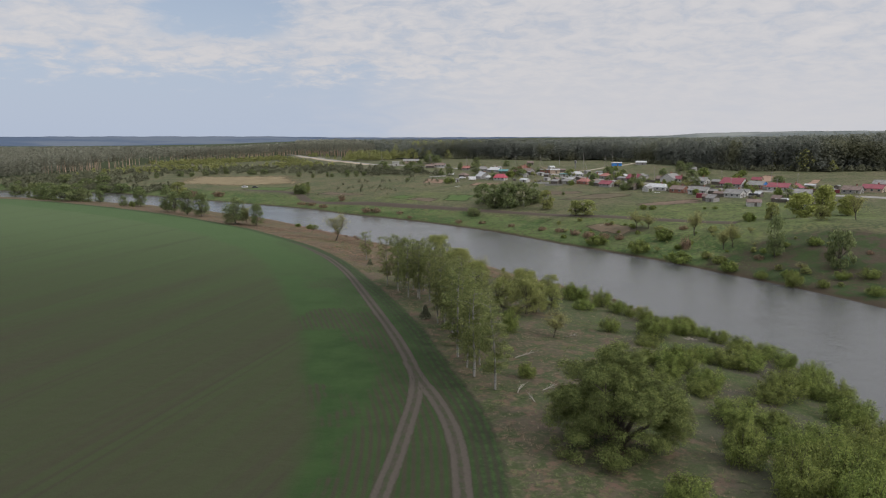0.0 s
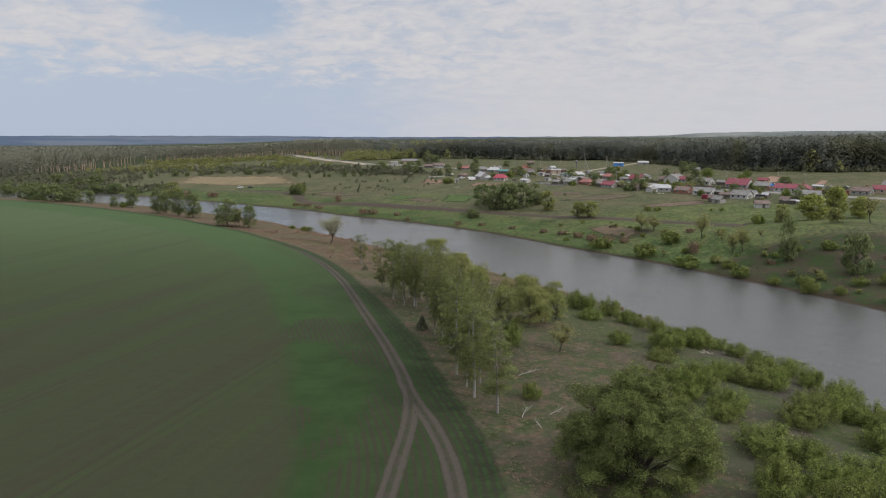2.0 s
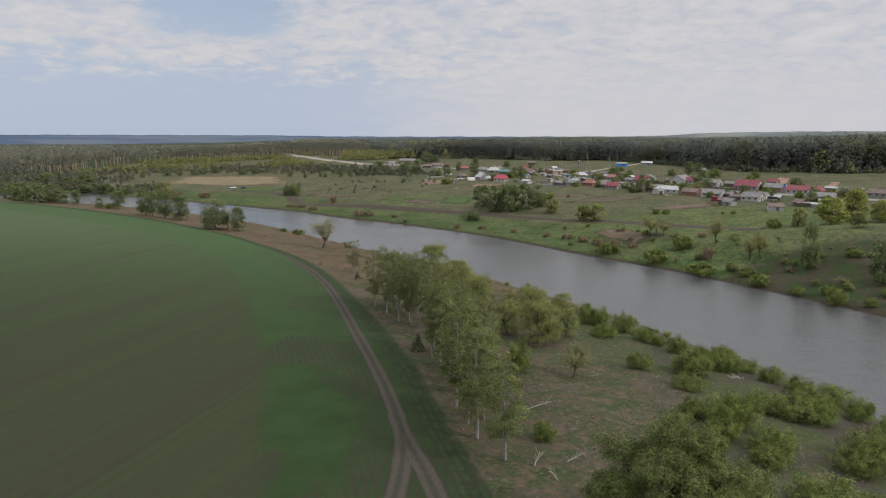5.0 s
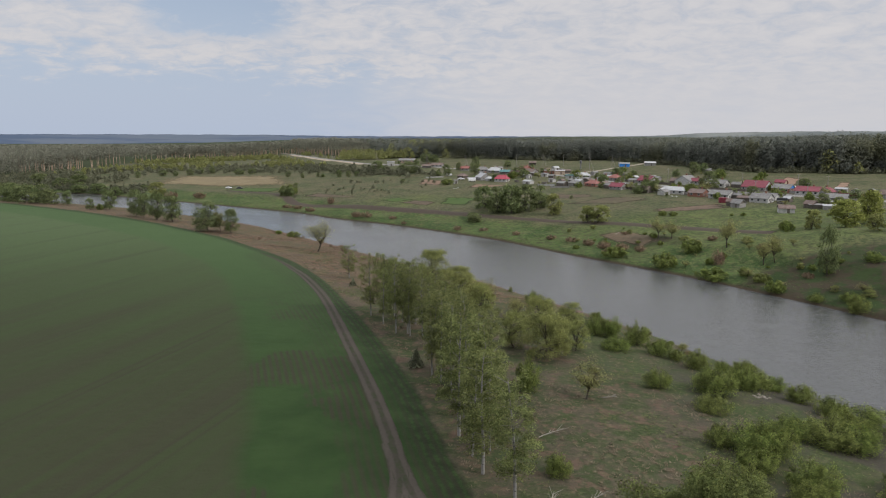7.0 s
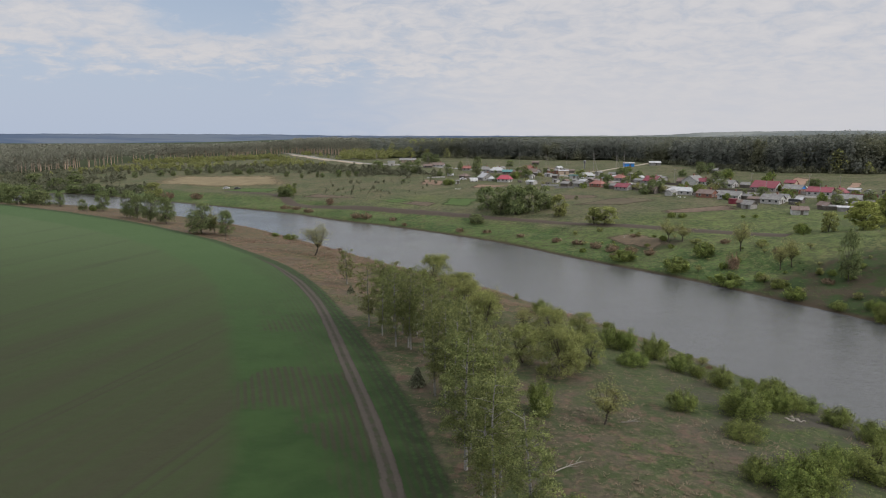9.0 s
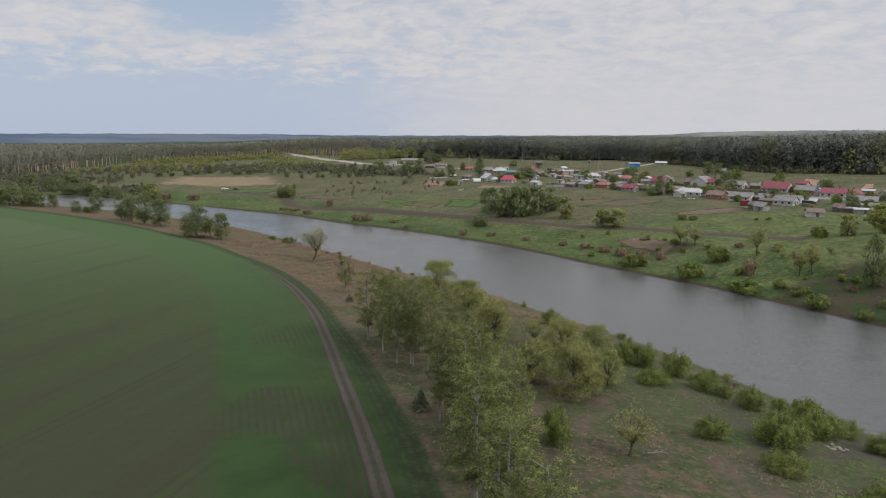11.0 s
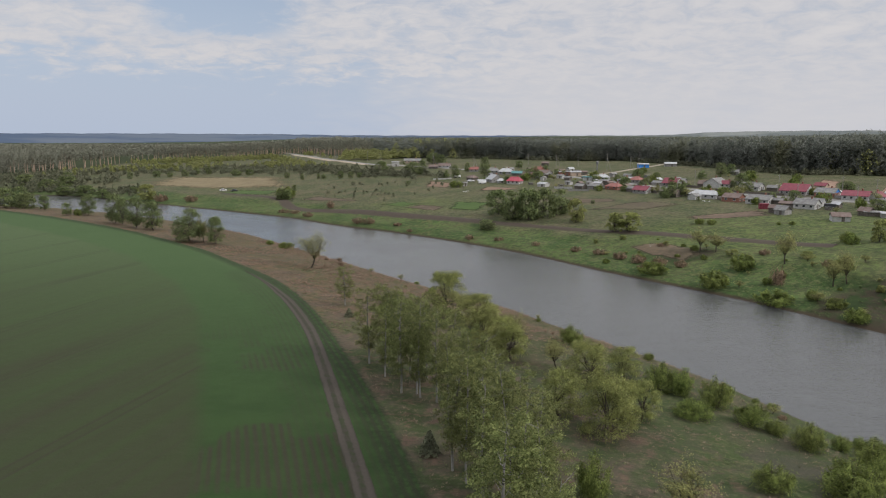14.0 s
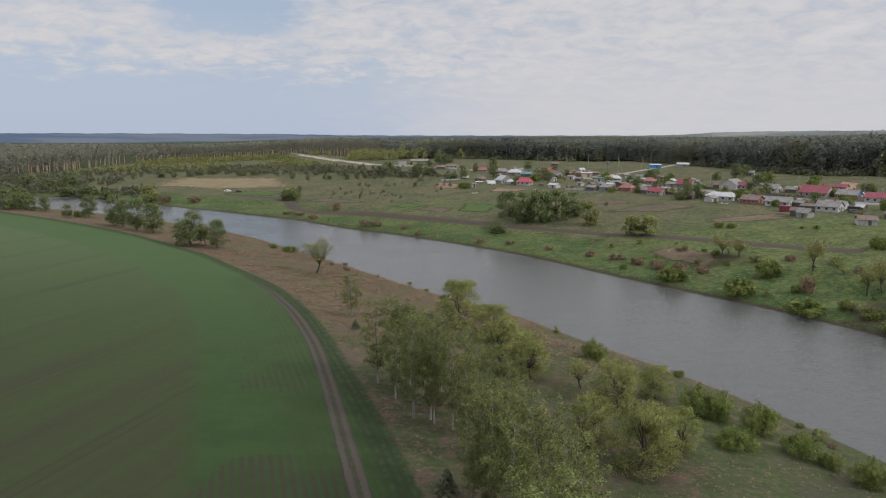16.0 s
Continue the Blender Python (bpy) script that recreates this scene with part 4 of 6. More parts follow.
grow_all('dark', 'meadow', [(-240.8, 521.4, 13.2, 6.8), (-222.0, 506.7, 11.4, 5.7), (-93.6, 453.9, 10.6, 5.8), (-206.2, 516.7, 6.7, 4.4)])
grow_all('rust', 'meadow', [(-41.3, 371.2, 5.4, 2.9), (-36.0, 368.3, 5.3, 3.2), (-60.7, 415.9, 4.3, 4.1), (-84.5, 414.3, 5.5, 2.2), (-77.8, 409.3, 6.0, 2.0), (-69.2, 399.2, 5.3, 2.4), (-16.8, 346.6, 2.6, 1.5), (7.0, 324.1, 3.6, 2.1), (-22.6, 359.3, 3.8, 1.7), (-172.5, 476.0, 8.5, 5.3), (-151.6, 469.5, 8.4, 3.9)])
grow_all('willow', 'meadow', [(-183.7, 483.6, 11.3, 8.1)])
grow_all("shrub", "nearshrub", [(36, 66, 6, 5.5), (40.5, 62, 6.5, 6), (46, 63, 6.5, 6), (51, 67, 6.5, 5.5), (50, 74, 6, 5), (55, 76, 6, 5.5), (57.5, 84, 5.5, 4.5), (35.5, 78, 5, 4), (44.5, 73.5, 6, 4.5),
                               (58.5, 92, 5, 4), (59.5, 100, 5, 4), (60, 108, 5.5, 4), (58, 114, 5, 3.6), (54, 122, 4.6, 3.2), (53, 128, 4.6, 3), (48.5, 138, 4.6, 3.4), (12.2, 98.5, 3, 2.4)])
grow_all("birch", "birches", [(-10.6, 166.5, 4.6, 11), (-10.5, 157, 4.6, 10.5), (-5.2, 149.3, 4.2, 10.5), (-7.0, 158, 5.0, 12), (6.6, 121, 5.2, 12), (5.6, 104, 5.0, 12), (2.0, 131, 5.0, 12), (-4.5, 156, 5, 12), (-1.5, 152, 4.8, 11.5), (1.0, 145, 4.8, 11), (2.6, 139, 4.8, 11.5),
                              (5.6, 127, 4.8, 11.5), (3.0, 112.5, 5.0, 12.5), (3.6, 102.5, 4.6, 11.5)])
grow_all("willow", "nearshrub", [(12.6, 144.5, 5.2, 5.4), (16.8, 138.9, 6.8, 6.6), (19.4, 140.8, 4.6, 5.6), (23.0, 145.2, 4.4, 4.6), (18.6, 159.0, 6.6, 5.4), (4.5, 171.5, 7.4, 6.8), (8.6, 168.8, 5.2, 5.4), (4.2, 189.7, 8.4, 5.6),
                                 (8.2, 180.5, 5.6, 4.2), (-1.6, 200.0, 8.6, 7.8), (25.8, 164.5, 4.8, 4.2)])
grow_all("shrub", "nearshrub", [(21.2, 184.9, 5.0, 3.5), (29.5, 159.1, 4.6, 4.5), (32.4, 158.2, 4.4, 4.2), (36.1, 153.8, 5.0, 4.6), (30.7, 148.4, 5.2, 2.4), (37.8, 146.8, 5.1, 3.2), (40.0, 144.4, 2.9, 2.1), (41.8, 140.4, 4.1, 3.4), (46.8, 142.1, 2.4, 2.2),
                                (50.6, 144.6, 1.7, 1.8), (50.8, 141.6, 3.4, 2.8), (40.1, 129.1, 4.0, 3.6), (45.9, 131.8, 4.6, 3.6), (31.3, 127.0, 4.1, 3.1), (36.3, 119.5, 5.2, 2.3), (12.2, 123.1, 4.0, 4.9), (32.6, 107.6, 3.6, 2.9), (32.1, 98.8, 3.6, 2.5), (24.0, 63.4, 5.4, 3.8)])
grow_all("bare", "nearshrub", [(9.4, 174.0, 3.8, 6.0), (19.7, 120.6, 5.2, 4.7), (15.5, 165.8, 5.0, 4.0)])
grow_all("fir", "nearshrub", [(-3.6, 132.5, 2.5, 2.8), (-20.5, 191.9, 2.0, 1.8)])


# ---- pine woods ----
def wood_of(name, label, leaf, spots, rng, kind="pine"):
    """Far woods as one body of many trees: bare boles in front, crowns of ragged sprays."""
    boles, sprays, base_b, base_s = [], [], 0, 0
    at, out, size = [], [], []
    for x, y, z, h, w, n, bole in spots:
        if bole:
            boles.append((x, y, z, h))
        low = (0.58 + rng.uniform(-0.2, 0.12) if bole else 0.45 if x / y > -0.5 else 0.08) if kind == "pine" else 0.1 if kind == "thick" else 0.15
        t = rng.uniform(0, 1, n)
        a = rng.uniform(0, 2 * math.pi, n)
        r = w * (1.02 - t) ** 0.6 * rng.uniform(0.35, 1.0, n) if kind != "thick" else w * np.sqrt(np.clip(1.03 - (t - 0.35) ** 2 / 0.45, 0.02, 1)) * rng.uniform(0.4, 1.0, n)
        at.append(np.stack([x + np.cos(a) * r, y + np.sin(a) * r, z + h * (low + (1 - low) * t)], 1))
        out.append(np.stack([np.cos(a), np.sin(a), 0.2 + t], 1))
        size.append(np.full(n, min(w * (0.36 if n > 35 else 0.7), 0.8 if y < 900 else 3.2)))
    at, out, size = np.vstack(at), np.vstack(out), np.concatenate(size)[:, None]
    thing = new(name)
    v, f, soft = leaves(rng, at, out, size, 1.3, out * (0.16, 0.16, 0.1) + (0, 0, 1.0))
    ob = new("crowns", mesh_of("crowns", v, f, leaf, soft))
    ob.parent = thing
    if boles:
        b = np.array(boles)
        ring = np.array([(0.30, 0), (-0.15, 0.26), (-0.15, -0.26)])
        lower = np.concatenate([b[:, None, :2] + ring, np.repeat(b[:, None, 2:3] - 0.5, 3, 1)], 2)
        upper = np.concatenate([b[:, None, :2] + ring * 0.6, np.repeat((b[:, 2] + b[:, 3] * 0.85)[:, None, None], 3, 1)], 2)
        verts = np.concatenate([lower, upper], 1).reshape(-1, 3)
        k = np.arange(len(b))[:, None] * 6
        faces = np.concatenate([np.stack([k + i, k + (i + 1) % 3, k + 3 + (i + 1) % 3, k + 3 + i], 2) for i in range(3)], 1).reshape(-1, 4)
        ob = new("boles", mesh_of("boles", verts, faces, M_PINEBARK))
        ob.parent = thing
    return tagged(thing, label, "woods", kind="stuff")


def plant_woods():
    rng = np.random.default_rng(7)
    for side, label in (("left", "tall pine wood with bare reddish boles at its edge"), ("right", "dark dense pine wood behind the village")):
        spots = []
        for y0, y1, step in ((380, 800, 5.0), (800, 1150, 6.5), (1150, 1700, 10), (1700, 2600, 22), (2600, 3800, 45)):
            xs = np.arange(-0.74 * y1, 0.74 * y1, step)
            ys = np.arange(y0, y1, step)
            gx, gy = [q.ravel() + rng.uniform(-0.45, 0.45, q.size) * step for q in np.meshgrid(xs, ys)]
            keep = (wood_mask(gx, gy) > 0.5) & (np.abs(gx) < 0.68 * gy + 40) & ((gx < -60 - 0.16 * (gy - 700)) == (side == "left"))
            deep = wood_mask(gx, gy - 45) > 0.5
            deeper = wood_mask(gx, gy - 160) > 0.5
            keep &= ~deeper | (rng.uniform(0, 1, gx.size) < (0.55 if y0 < 1150 else 1))
            keep &= (gy < 1700) | (ripple(gx, gy, 260, 4) > -0.25)
            keep &= (gy < 1450) | (gx > -0.21 * gy)
            gz = lie(gx[keep], gy[keep])[0]
            stand = ripple(gx[keep], gy[keep], 45, 8)
            for k, (x, y, z, d, dd) in enumerate(zip(gx[keep], gy[keep], gz, deep[keep], deeper[keep])):
                h = rng.uniform(11, 17) - (2.5 if y > 900 else 0) + 3.0 * stand[k] + np.interp(x / y, [0.1, 0.35, 0.62], [0, 3.0, 8.0]) if side == "right" else rng.uniform(13, 18)
                w = rng.uniform(1.5, 2.6) * (1.75 if side == "right" else 1)
                if y > 1150:
                    w *= step / 6.5
                if d:
                    n = 32 if not dd else 18
                else:
                    n = 150
                if side == "right" and not d and y < 800:  # undergrowth and low boughs close the wood's edge
                    spots.append((x + rng.uniform(-2.5, 2.5), y - rng.uniform(0, 4), z, h * rng.uniform(0.35, 0.75), w * 1.1, 130, False))
                spots.append((x, y, z, h, w, n if side == "left" or d else 300, side == "left" and not d and x / y + rng.uniform(-0.05, 0.05) > -0.55))
        wood_of("pine_wood", label, M_NEEDLE_SUNLIT if side == "left" else M_NEEDLE, spots, rng, "pine" if side == "left" else "thick")
    # young birch and aspen in bright leaf before the pines, and dull thickets on the meadow's rim
    def belt(rows):
        spots = []
        for x0, y0, x1, y1, n, hh, wide in rows:
            for k in range(n):
                t = rng.uniform()
                x, y = x0 + (x1 - x0) * t + rng.normal(0, wide * 0.4), y0 + (y1 - y0) * t + rng.normal(0, wide)
                spots.append((x, y, 0, hh * rng.uniform(0.5, 1.3), 0, 20, False))
        a = np.array(spots)
        z = lie(a[:, 0], a[:, 1])[0]
        keep = (z > WATER + 0.6) & (np.abs(a[:, 0] - np.interp(a[:, 1], [682, 800, 918, 1032], [-72, -124, -171, -214]) + 14) > np.where((a[:, 1] > 690) & (a[:, 1] < 1030), 22, 0))
        return [(s[0], s[1], zz, s[3], s[3] * rng.uniform(0.42, 0.68), 50 + int(s[3] * 8), False) for s, zz, k in zip(spots, z, keep) if k]

    lit = belt(((-335, 850, -185, 960, 420, 4.5, 26), (-195, 900, -120, 760, 300, 4.5, 20), (-110, 790, 20, 770, 200, 9, 14), (-190, 760, -110, 700, 160, 4, 22), (-330, 700, -230, 760, 160, 4, 24), (225, 482, 300, 500, 40, 13, 14), (-60, 820, 40, 850, 60, 15, 20)))
    wood_of("young_wood", "bright yellow-green young birches before the pine wood", M_NEEDLE_LIT, lit, rng, "leafy")
    dull = belt(((-360, 650, -190, 700, 200, 3.6, 26), (-200, 690, -80, 640, 200, 3.8, 18), (-420, 560, -290, 545, 120, 5, 14), (-300, 545, -200, 515, 120, 3.6, 9), (-360, 600, -250, 570, 130, 5, 16), (-110, 620, -40, 580, 70, 4.5, 14),
                 (0, 738, 102, 660, 120, 3, 3), (150, 652, 183, 554, 130, 3, 3), (183, 554, 204, 476, 110, 3, 3), (204, 476, 320, 433, 200, 3.2, 3), (320, 433, 420, 420, 90, 3.2, 3), (190, 500, 260, 455, 30, 4, 8), (-60, 560, 0, 540, 60, 4, 10), (-90, 470, -20, 440, 30, 1.6, 14), (-60, 500, 10, 470, 34, 1.8, 16)))
    wood_of("thicket", "dull green thicket between meadow and pine wood", M_LEAF_DULL, dull, rng, "leafy")


plant_woods()


# ---- roads and plots ----
def path_material(name, a, b, verge):
    p = Paint(name, 0.92, 0.15)
    x = p.math("ABSOLUTE", p.attr("across"))
    n = p.noise(0.5, 6)
    edge = p.math("ADD", x, p.math("MULTIPLY", p.math("SUBTRACT", p.noise(0.25, 4), 0.5), 2.2))
    half = p.attr("half")
    p.colour(p.mix(p.ramp(p.math("SUBTRACT", half, edge), (0.1, 1.0), (1.1, 0.0)), p.mix(n, a, b), verge))
    p.bump(n, 0.3, 0.05)
    return p.mat


M_ROAD = path_material("dusty_asphalt", (0.19, 0.185, 0.175), (0.26, 0.25, 0.235), (0.12, 0.11, 0.065))
M_LANE = path_material("pale_gravel", (0.24, 0.21, 0.165), (0.33, 0.29, 0.23), (0.13, 0.115, 0.065))
M_SAND = path_material("pale_sand", (0.30, 0.245, 0.185), (0.39, 0.32, 0.245), (0.16, 0.14, 0.08))
M_MUDLANE = path_material("brown_lane", (0.048, 0.038, 0.031), (0.085, 0.066, 0.050), (0.075, 0.076, 0.042))


def way(name, pts, width, material, label, lift=0.14):
    line = smooth_line(pts, 5)
    ob = ribbon(name, line, width, material, lift, (-0.12, 0, 0.05, 0, -0.12))
    a = ob.data.attributes.new("half", "FLOAT", "POINT")
    a.data.foreach_set("value", np.full(len(ob.data.vertices), width / 2, np.float32))
    tagged(ob, label, "road", kind="structure")


way("road", [(300, 222), (240, 272), (188, 322), (174, 342), (157, 360), (143, 385), (126, 409), (110, 432), (99, 455), (78, 498), (30, 562), (-30, 640), (-70, 690), (-118, 800), (-165, 920), (-208, 1035), (-262, 1180)], 7.5, M_ROAD, "dusty grey village road")
way("road_shoulder", [(-72, 682), (-124, 800), (-171, 918), (-214, 1032)], 7, M_SAND, "bare pale sand beside the road", 0.24)
way("lane", [(78, 503), (110, 526), (137, 556), (168, 600)], 5, M_LANE, "pale gravel lane up to the wood")
way("dirt_road", [(112, 262), (92, 283), (74, 299), (56.3, 313.5), (41.7, 326.1), (25.2, 339.7), (2.2, 360.3), (-24.1, 379.9), (-54.5, 405.6), (-81.7, 425.7), (-100, 459), (-139, 489)], 6.4, M_MUDLANE, "brown dirt road along the river terrace")


def plot(name, corners, a, b, label):
    """A dug or mown patch laid over the slope, corners in order."""
    c = [np.array(q, float) for q in corners]
    n = 14
    cx, cy = sum(q[0] for q in c) / len(c), sum(q[1] for q in c) / len(c)
    ring = []
    for p, q in zip(c, c[1:] + c[:1]):
        ring += [p + (q - p) * k / 6 for k in range(6)]
    rng = np.random.default_rng(int(abs(cx) * 7))
    ring = [p + rng.normal(0, 0.35, 2) for p in ring]
    verts, faces, m = [], [], len(ring)
    for i in range(n):
        f = (i + 1) / n
        verts += [((cx + (p[0] - cx) * f), (cy + (p[1] - cy) * f), 0) for p in ring]
    verts.append((cx, cy, 0))
    for i in range(n - 1):
        faces += [(i * m + j, i * m + (j + 1) % m, (i + 1) * m + (j + 1) % m, (i + 1) * m + j) for j in range(m)]
    verts = np.array(verts)
    verts[:, 2] = lie(verts[:, 0], verts[:, 1])[0] + 0.09
    me_faces = [tuple(reversed(f)) for f in faces] + [(len(verts) - 1, j, (j + 1) % m) for j in range(m)]
    p = Paint(name + "_soil", 0.95, 0.1)
    nz = p.noise(0.6, 6)
    tint = p.noise(0.09, 3)
    p.colour(p.mix(p.ramp(p.math("ADD", p.math("MULTIPLY", nz, 0.5), p.math("MULTIPLY", tint, 0.5)), (0.35, 0.0), (0.65, 1.0)), a, b))
    p.bump(nz, 0.5, 0.1)
    worn = p.math("SUBTRACT", p.math("ADD", 1.12, p.math("MULTIPLY", p.math("SUBTRACT", p.noise(0.22, 5, 0.65), 0.5), 0.7)), p.attr("rim"))
    p.put(p.ramp(worn, (0.1, 0.0), (0.45, 1.0)), p.bsdf.inputs["Alpha"])
    ob = sheet(name, verts, me_faces, p.mat, smooth=True)
    rim = ob.data.attributes.new("rim", "FLOAT", "POINT")
    rim.data.foreach_set("value", np.append(np.repeat(np.arange(1, n + 1) / n, m), 0).astype(np.float32))
    tagged(ob, label, "plot", kind="structure")


BROWN, BROWNER = (0.085, 0.066, 0.048), (0.125, 0.098, 0.070)
PINK, PINKER = (0.20, 0.135, 0.095), (0.27, 0.185, 0.135)
TAN, TANNER = (0.155, 0.125, 0.072), (0.215, 0.175, 0.105)
LUSH, LUSHER = (0.052, 0.086, 0.027), (0.074, 0.108, 0.036)
plot("garden_plot", [(54.4, 380), (77.5, 377.2), (77, 390.4), (57, 395.3)], BROWN, BROWNER, "freshly dug brown garden plot")
plot("garden_plot", [(58, 357.6), (80.5, 349.6), (100.4, 357), (92.9, 370.2), (80.1, 373.6)], BROWN, (0.11, 0.10, 0.06), "long dug garden plot with weeds")
plot("garden_plot", [(88.7, 321.2), (102.4, 319.3), (122.3, 320.6), (123.7, 335.3), (91.5, 329.9)], BROWN, (0.15, 0.11, 0.08), "dark brown ploughed garden plot")
plot("garden_plot", [(176.2, 402.4), (187.7, 399.4), (206.5, 430.5), (204.3, 443.7)], PINK, PINKER, "pale pinkish bare plot below the wood")
plot("garden_plot", [(194.3, 377.1), (206.4, 382.8), (220, 404.7), (214.4, 403.6)], PINK, PINKER, "pale pinkish bare plot below the wood")
plot("garden_plot", [(-14, 470.3), (-1.1, 459.1), (4.7, 483.1), (-12, 503.3)], PINK, (0.17, 0.12, 0.085), "pinkish dug plot at the village end")
plot("garden_plot", [(15.3, 434.3), (31.5, 432.4), (40, 445.2), (20.5, 454.2)], PINK, (0.17, 0.12, 0.085), "pinkish dug plot below a red roof")
plot("garden_plot", [(-22.4, 394.4), (-6.5, 381.3), (-1.1, 390.6), (-14.3, 402.2)], BROWN, BROWNER, "dark dug plot on the river terrace")
plot("meadow_patch", [(-1.1, 383.4), (12.8, 374.8), (21, 395.5), (2.7, 406.5)], LUSH, LUSHER, "bright green patch of young grass")
plot("meadow_patch", [(-35.8, 409.1), (-23.5, 398), (-13.4, 402.7), (-24.5, 414.4)], LUSH, LUSHER, "bright green patch of young grass")
plot("garden_plot", [(-84.5, 448.9), (-55.5, 428.3), (-44.7, 426.9), (-76.4, 459.2)], BROWN, BROWNER, "dark ploughed strip on the terrace")
plot("meadow_patch", [(-219.7, 555), (-151.6, 519.2), (-100.3, 512.1), (-125.3, 597.4), (-227.3, 641)], TAN, TANNER, "tan dry grass of the far meadow")
plot("meadow_patch", [(-145.7, 492.3), (-105.9, 470.7), (-101.1, 490.1), (-134.8, 511.8)], LUSH, LUSHER, "bright green strip beside the far meadow")
plot("bare_slope", [(57.5, 287.9), (60.7, 278.7), (71.2, 264), (79.3, 272.5), (68.2, 289.2)], (0.085, 0.070, 0.046), (0.15, 0.112, 0.076), "bare brown slide on the river bank")
plot("village_yard", [(186, 338), (150, 350), (118, 374), (84, 420), (66, 440), (74, 462), (104, 446), (136, 398), (186, 354)], (0.085, 0.083, 0.055), (0.135, 0.120, 0.088), "trodden yards between village houses")

# ---- village materials ----
M_WHITE = plain("whitewash", (0.36, 0.355, 0.34), (0.50, 0.495, 0.475), 1.5)
M_GREYWALL = plain("grey_block", (0.22, 0.212, 0.198), (0.32, 0.31, 0.295), 1.5)
M_TANWALL = plain("tan_plaster", (0.36, 0.28, 0.21), (0.46, 0.37, 0.29), 1.2)
M_BRICK = plain("red_brick", (0.22, 0.10, 0.075), (0.30, 0.15, 0.11), 2.5)
M_TIMBER = plain("weathered_timber", (0.09, 0.078, 0.066), (0.17, 0.15, 0.13), 2.5)
M_CRIMSON = plain("crimson_sheet_roof", (0.155, 0.022, 0.036), (0.21, 0.038, 0.052), 0.8, 0.55, 0.4)
M_SCARLET = plain("scarlet_sheet_roof", (0.29, 0.038, 0.06), (0.36, 0.058, 0.08), 0.8, 0.55, 0.4)
M_ORANGE = plain("orange_red_roof", (0.20, 0.072, 0.056), (0.26, 0.10, 0.078), 0.8, 0.6, 0.4)
M_SLATE = plain("grey_slate_roof", (0.15, 0.146, 0.138), (0.24, 0.235, 0.222), 0.9, 0.8)
M_PALEROOF = plain("pale_sheet_roof", (0.30, 0.305, 0.305), (0.42, 0.425, 0.42), 0.9, 0.5, 0.4)
M_BROWNROOF = plain("brown_roof", (0.13, 0.095, 0.08), (0.20, 0.155, 0.135), 0.9, 0.8)
M_TEAL = plain("teal_roof", (0.07, 0.17, 0.17), (0.11, 0.23, 0.22), 0.9, 0.6)
M_BLUE = plain("bright_blue_paint", (0.02, 0.17, 0.55), (0.04, 0.24, 0.65), 0.7, 0.5, 0.4)
M_PANE = plain("dark_window_glass", (0.03, 0.035, 0.04), (0.05, 0.055, 0.06), 3, 0.15, 0.5)
M_STEEL = plain("dull_steel", (0.12, 0.12, 0.12), (0.20, 0.20, 0.20), 3, 0.5, 0.5)
M_CONCRETE = plain("concrete", (0.36, 0.35, 0.33), (0.48, 0.47, 0.44), 1.5)
M_POLE = plain("weathered_pole", (0.24, 0.22, 0.20), (0.34, 0.32, 0.29), 3)
M_TYRE = plain("black_rubber", (0.02, 0.02, 0.02), (0.03, 0.03, 0.03), 5)
M_CARWHITE = plain("white_car_paint", (0.70, 0.70, 0.70), (0.75, 0.75, 0.75), 1, 0.3, 0.5)
M_CARDARK = plain("dark_car_paint", (0.03, 0.03, 0.035), (0.05, 0.05, 0.055), 1, 0.3, 0.5)
M_DEADWOOD = plain("bleached_dead_wood", (0.27, 0.25, 0.22), (0.38, 0.35, 0.31), 4)
TONES = {M_WHITE: "whitewashed", M_GREYWALL: "grey block", M_TANWALL: "tan plastered", M_BRICK: "red brick", M_TIMBER: "dark timber", M_BLUE: "blue-fronted", M_CONCRETE: "concrete",
         M_CRIMSON: "crimson sheet", M_SCARLET: "scarlet sheet", M_ORANGE: "orange-red", M_SLATE: "grey slate", M_PALEROOF: "pale sheet", M_BROWNROOF: "brown", M_TEAL: "teal"}


def box(bm, x, y, z, sx, sy, sz, bevel=0.0):
    """A block with its base's centre at x, y, z."""
    made = bmesh.ops.create_cube(bm, size=1.0, matrix=Matrix.Translation((x, y, z + sz / 2)) @ Matrix.Diagonal((sx, sy, sz, 1)))
    if bevel:
        bmesh.ops.bevel(bm, geom=list({e for v in made["verts"] for e in v.link_edges}), offset=bevel, segments=1, affect="EDGES")
    return bm


def roof_mesh(L, G, rise, over, hip):
    """A pitched roof with thickness; hip draws its ridge in."""
    bm = bmesh.new()
    x, y, r = L / 2 + over, G / 2 + over, max(0.0, L / 2 + over - hip)
    drop = 0.12 * rise
    rings = []
    for lift in (0.0, 0.14):
        pts = [(-x, -y, -drop), (x, -y, -drop), (x, y, -drop), (-x, y, -drop), (-r, 0, rise), (r, 0, rise)]
        rings.append([bm.verts.new((a, b, c + lift)) for a, b, c in pts])
    for k, v in enumerate(rings):
        faces = [(0, 1, 5, 4), (2, 3, 4, 5)] + ([(1, 2, 5), (3, 0, 4)] if hip else [])
        for f in faces:
            bm.faces.new([v[i] for i in (f if k else f[::-1])])
    rim = [(0, 1), (1, 2), (2, 3), (3, 0)] if hip else [(0, 1), (1, 5), (5, 2), (2, 3), (3, 4), (4, 0)]
    for a, b in rim:
        bm.faces.new([rings[0][a], rings[0][b], rings[1][b], rings[1][a]])
    return bm


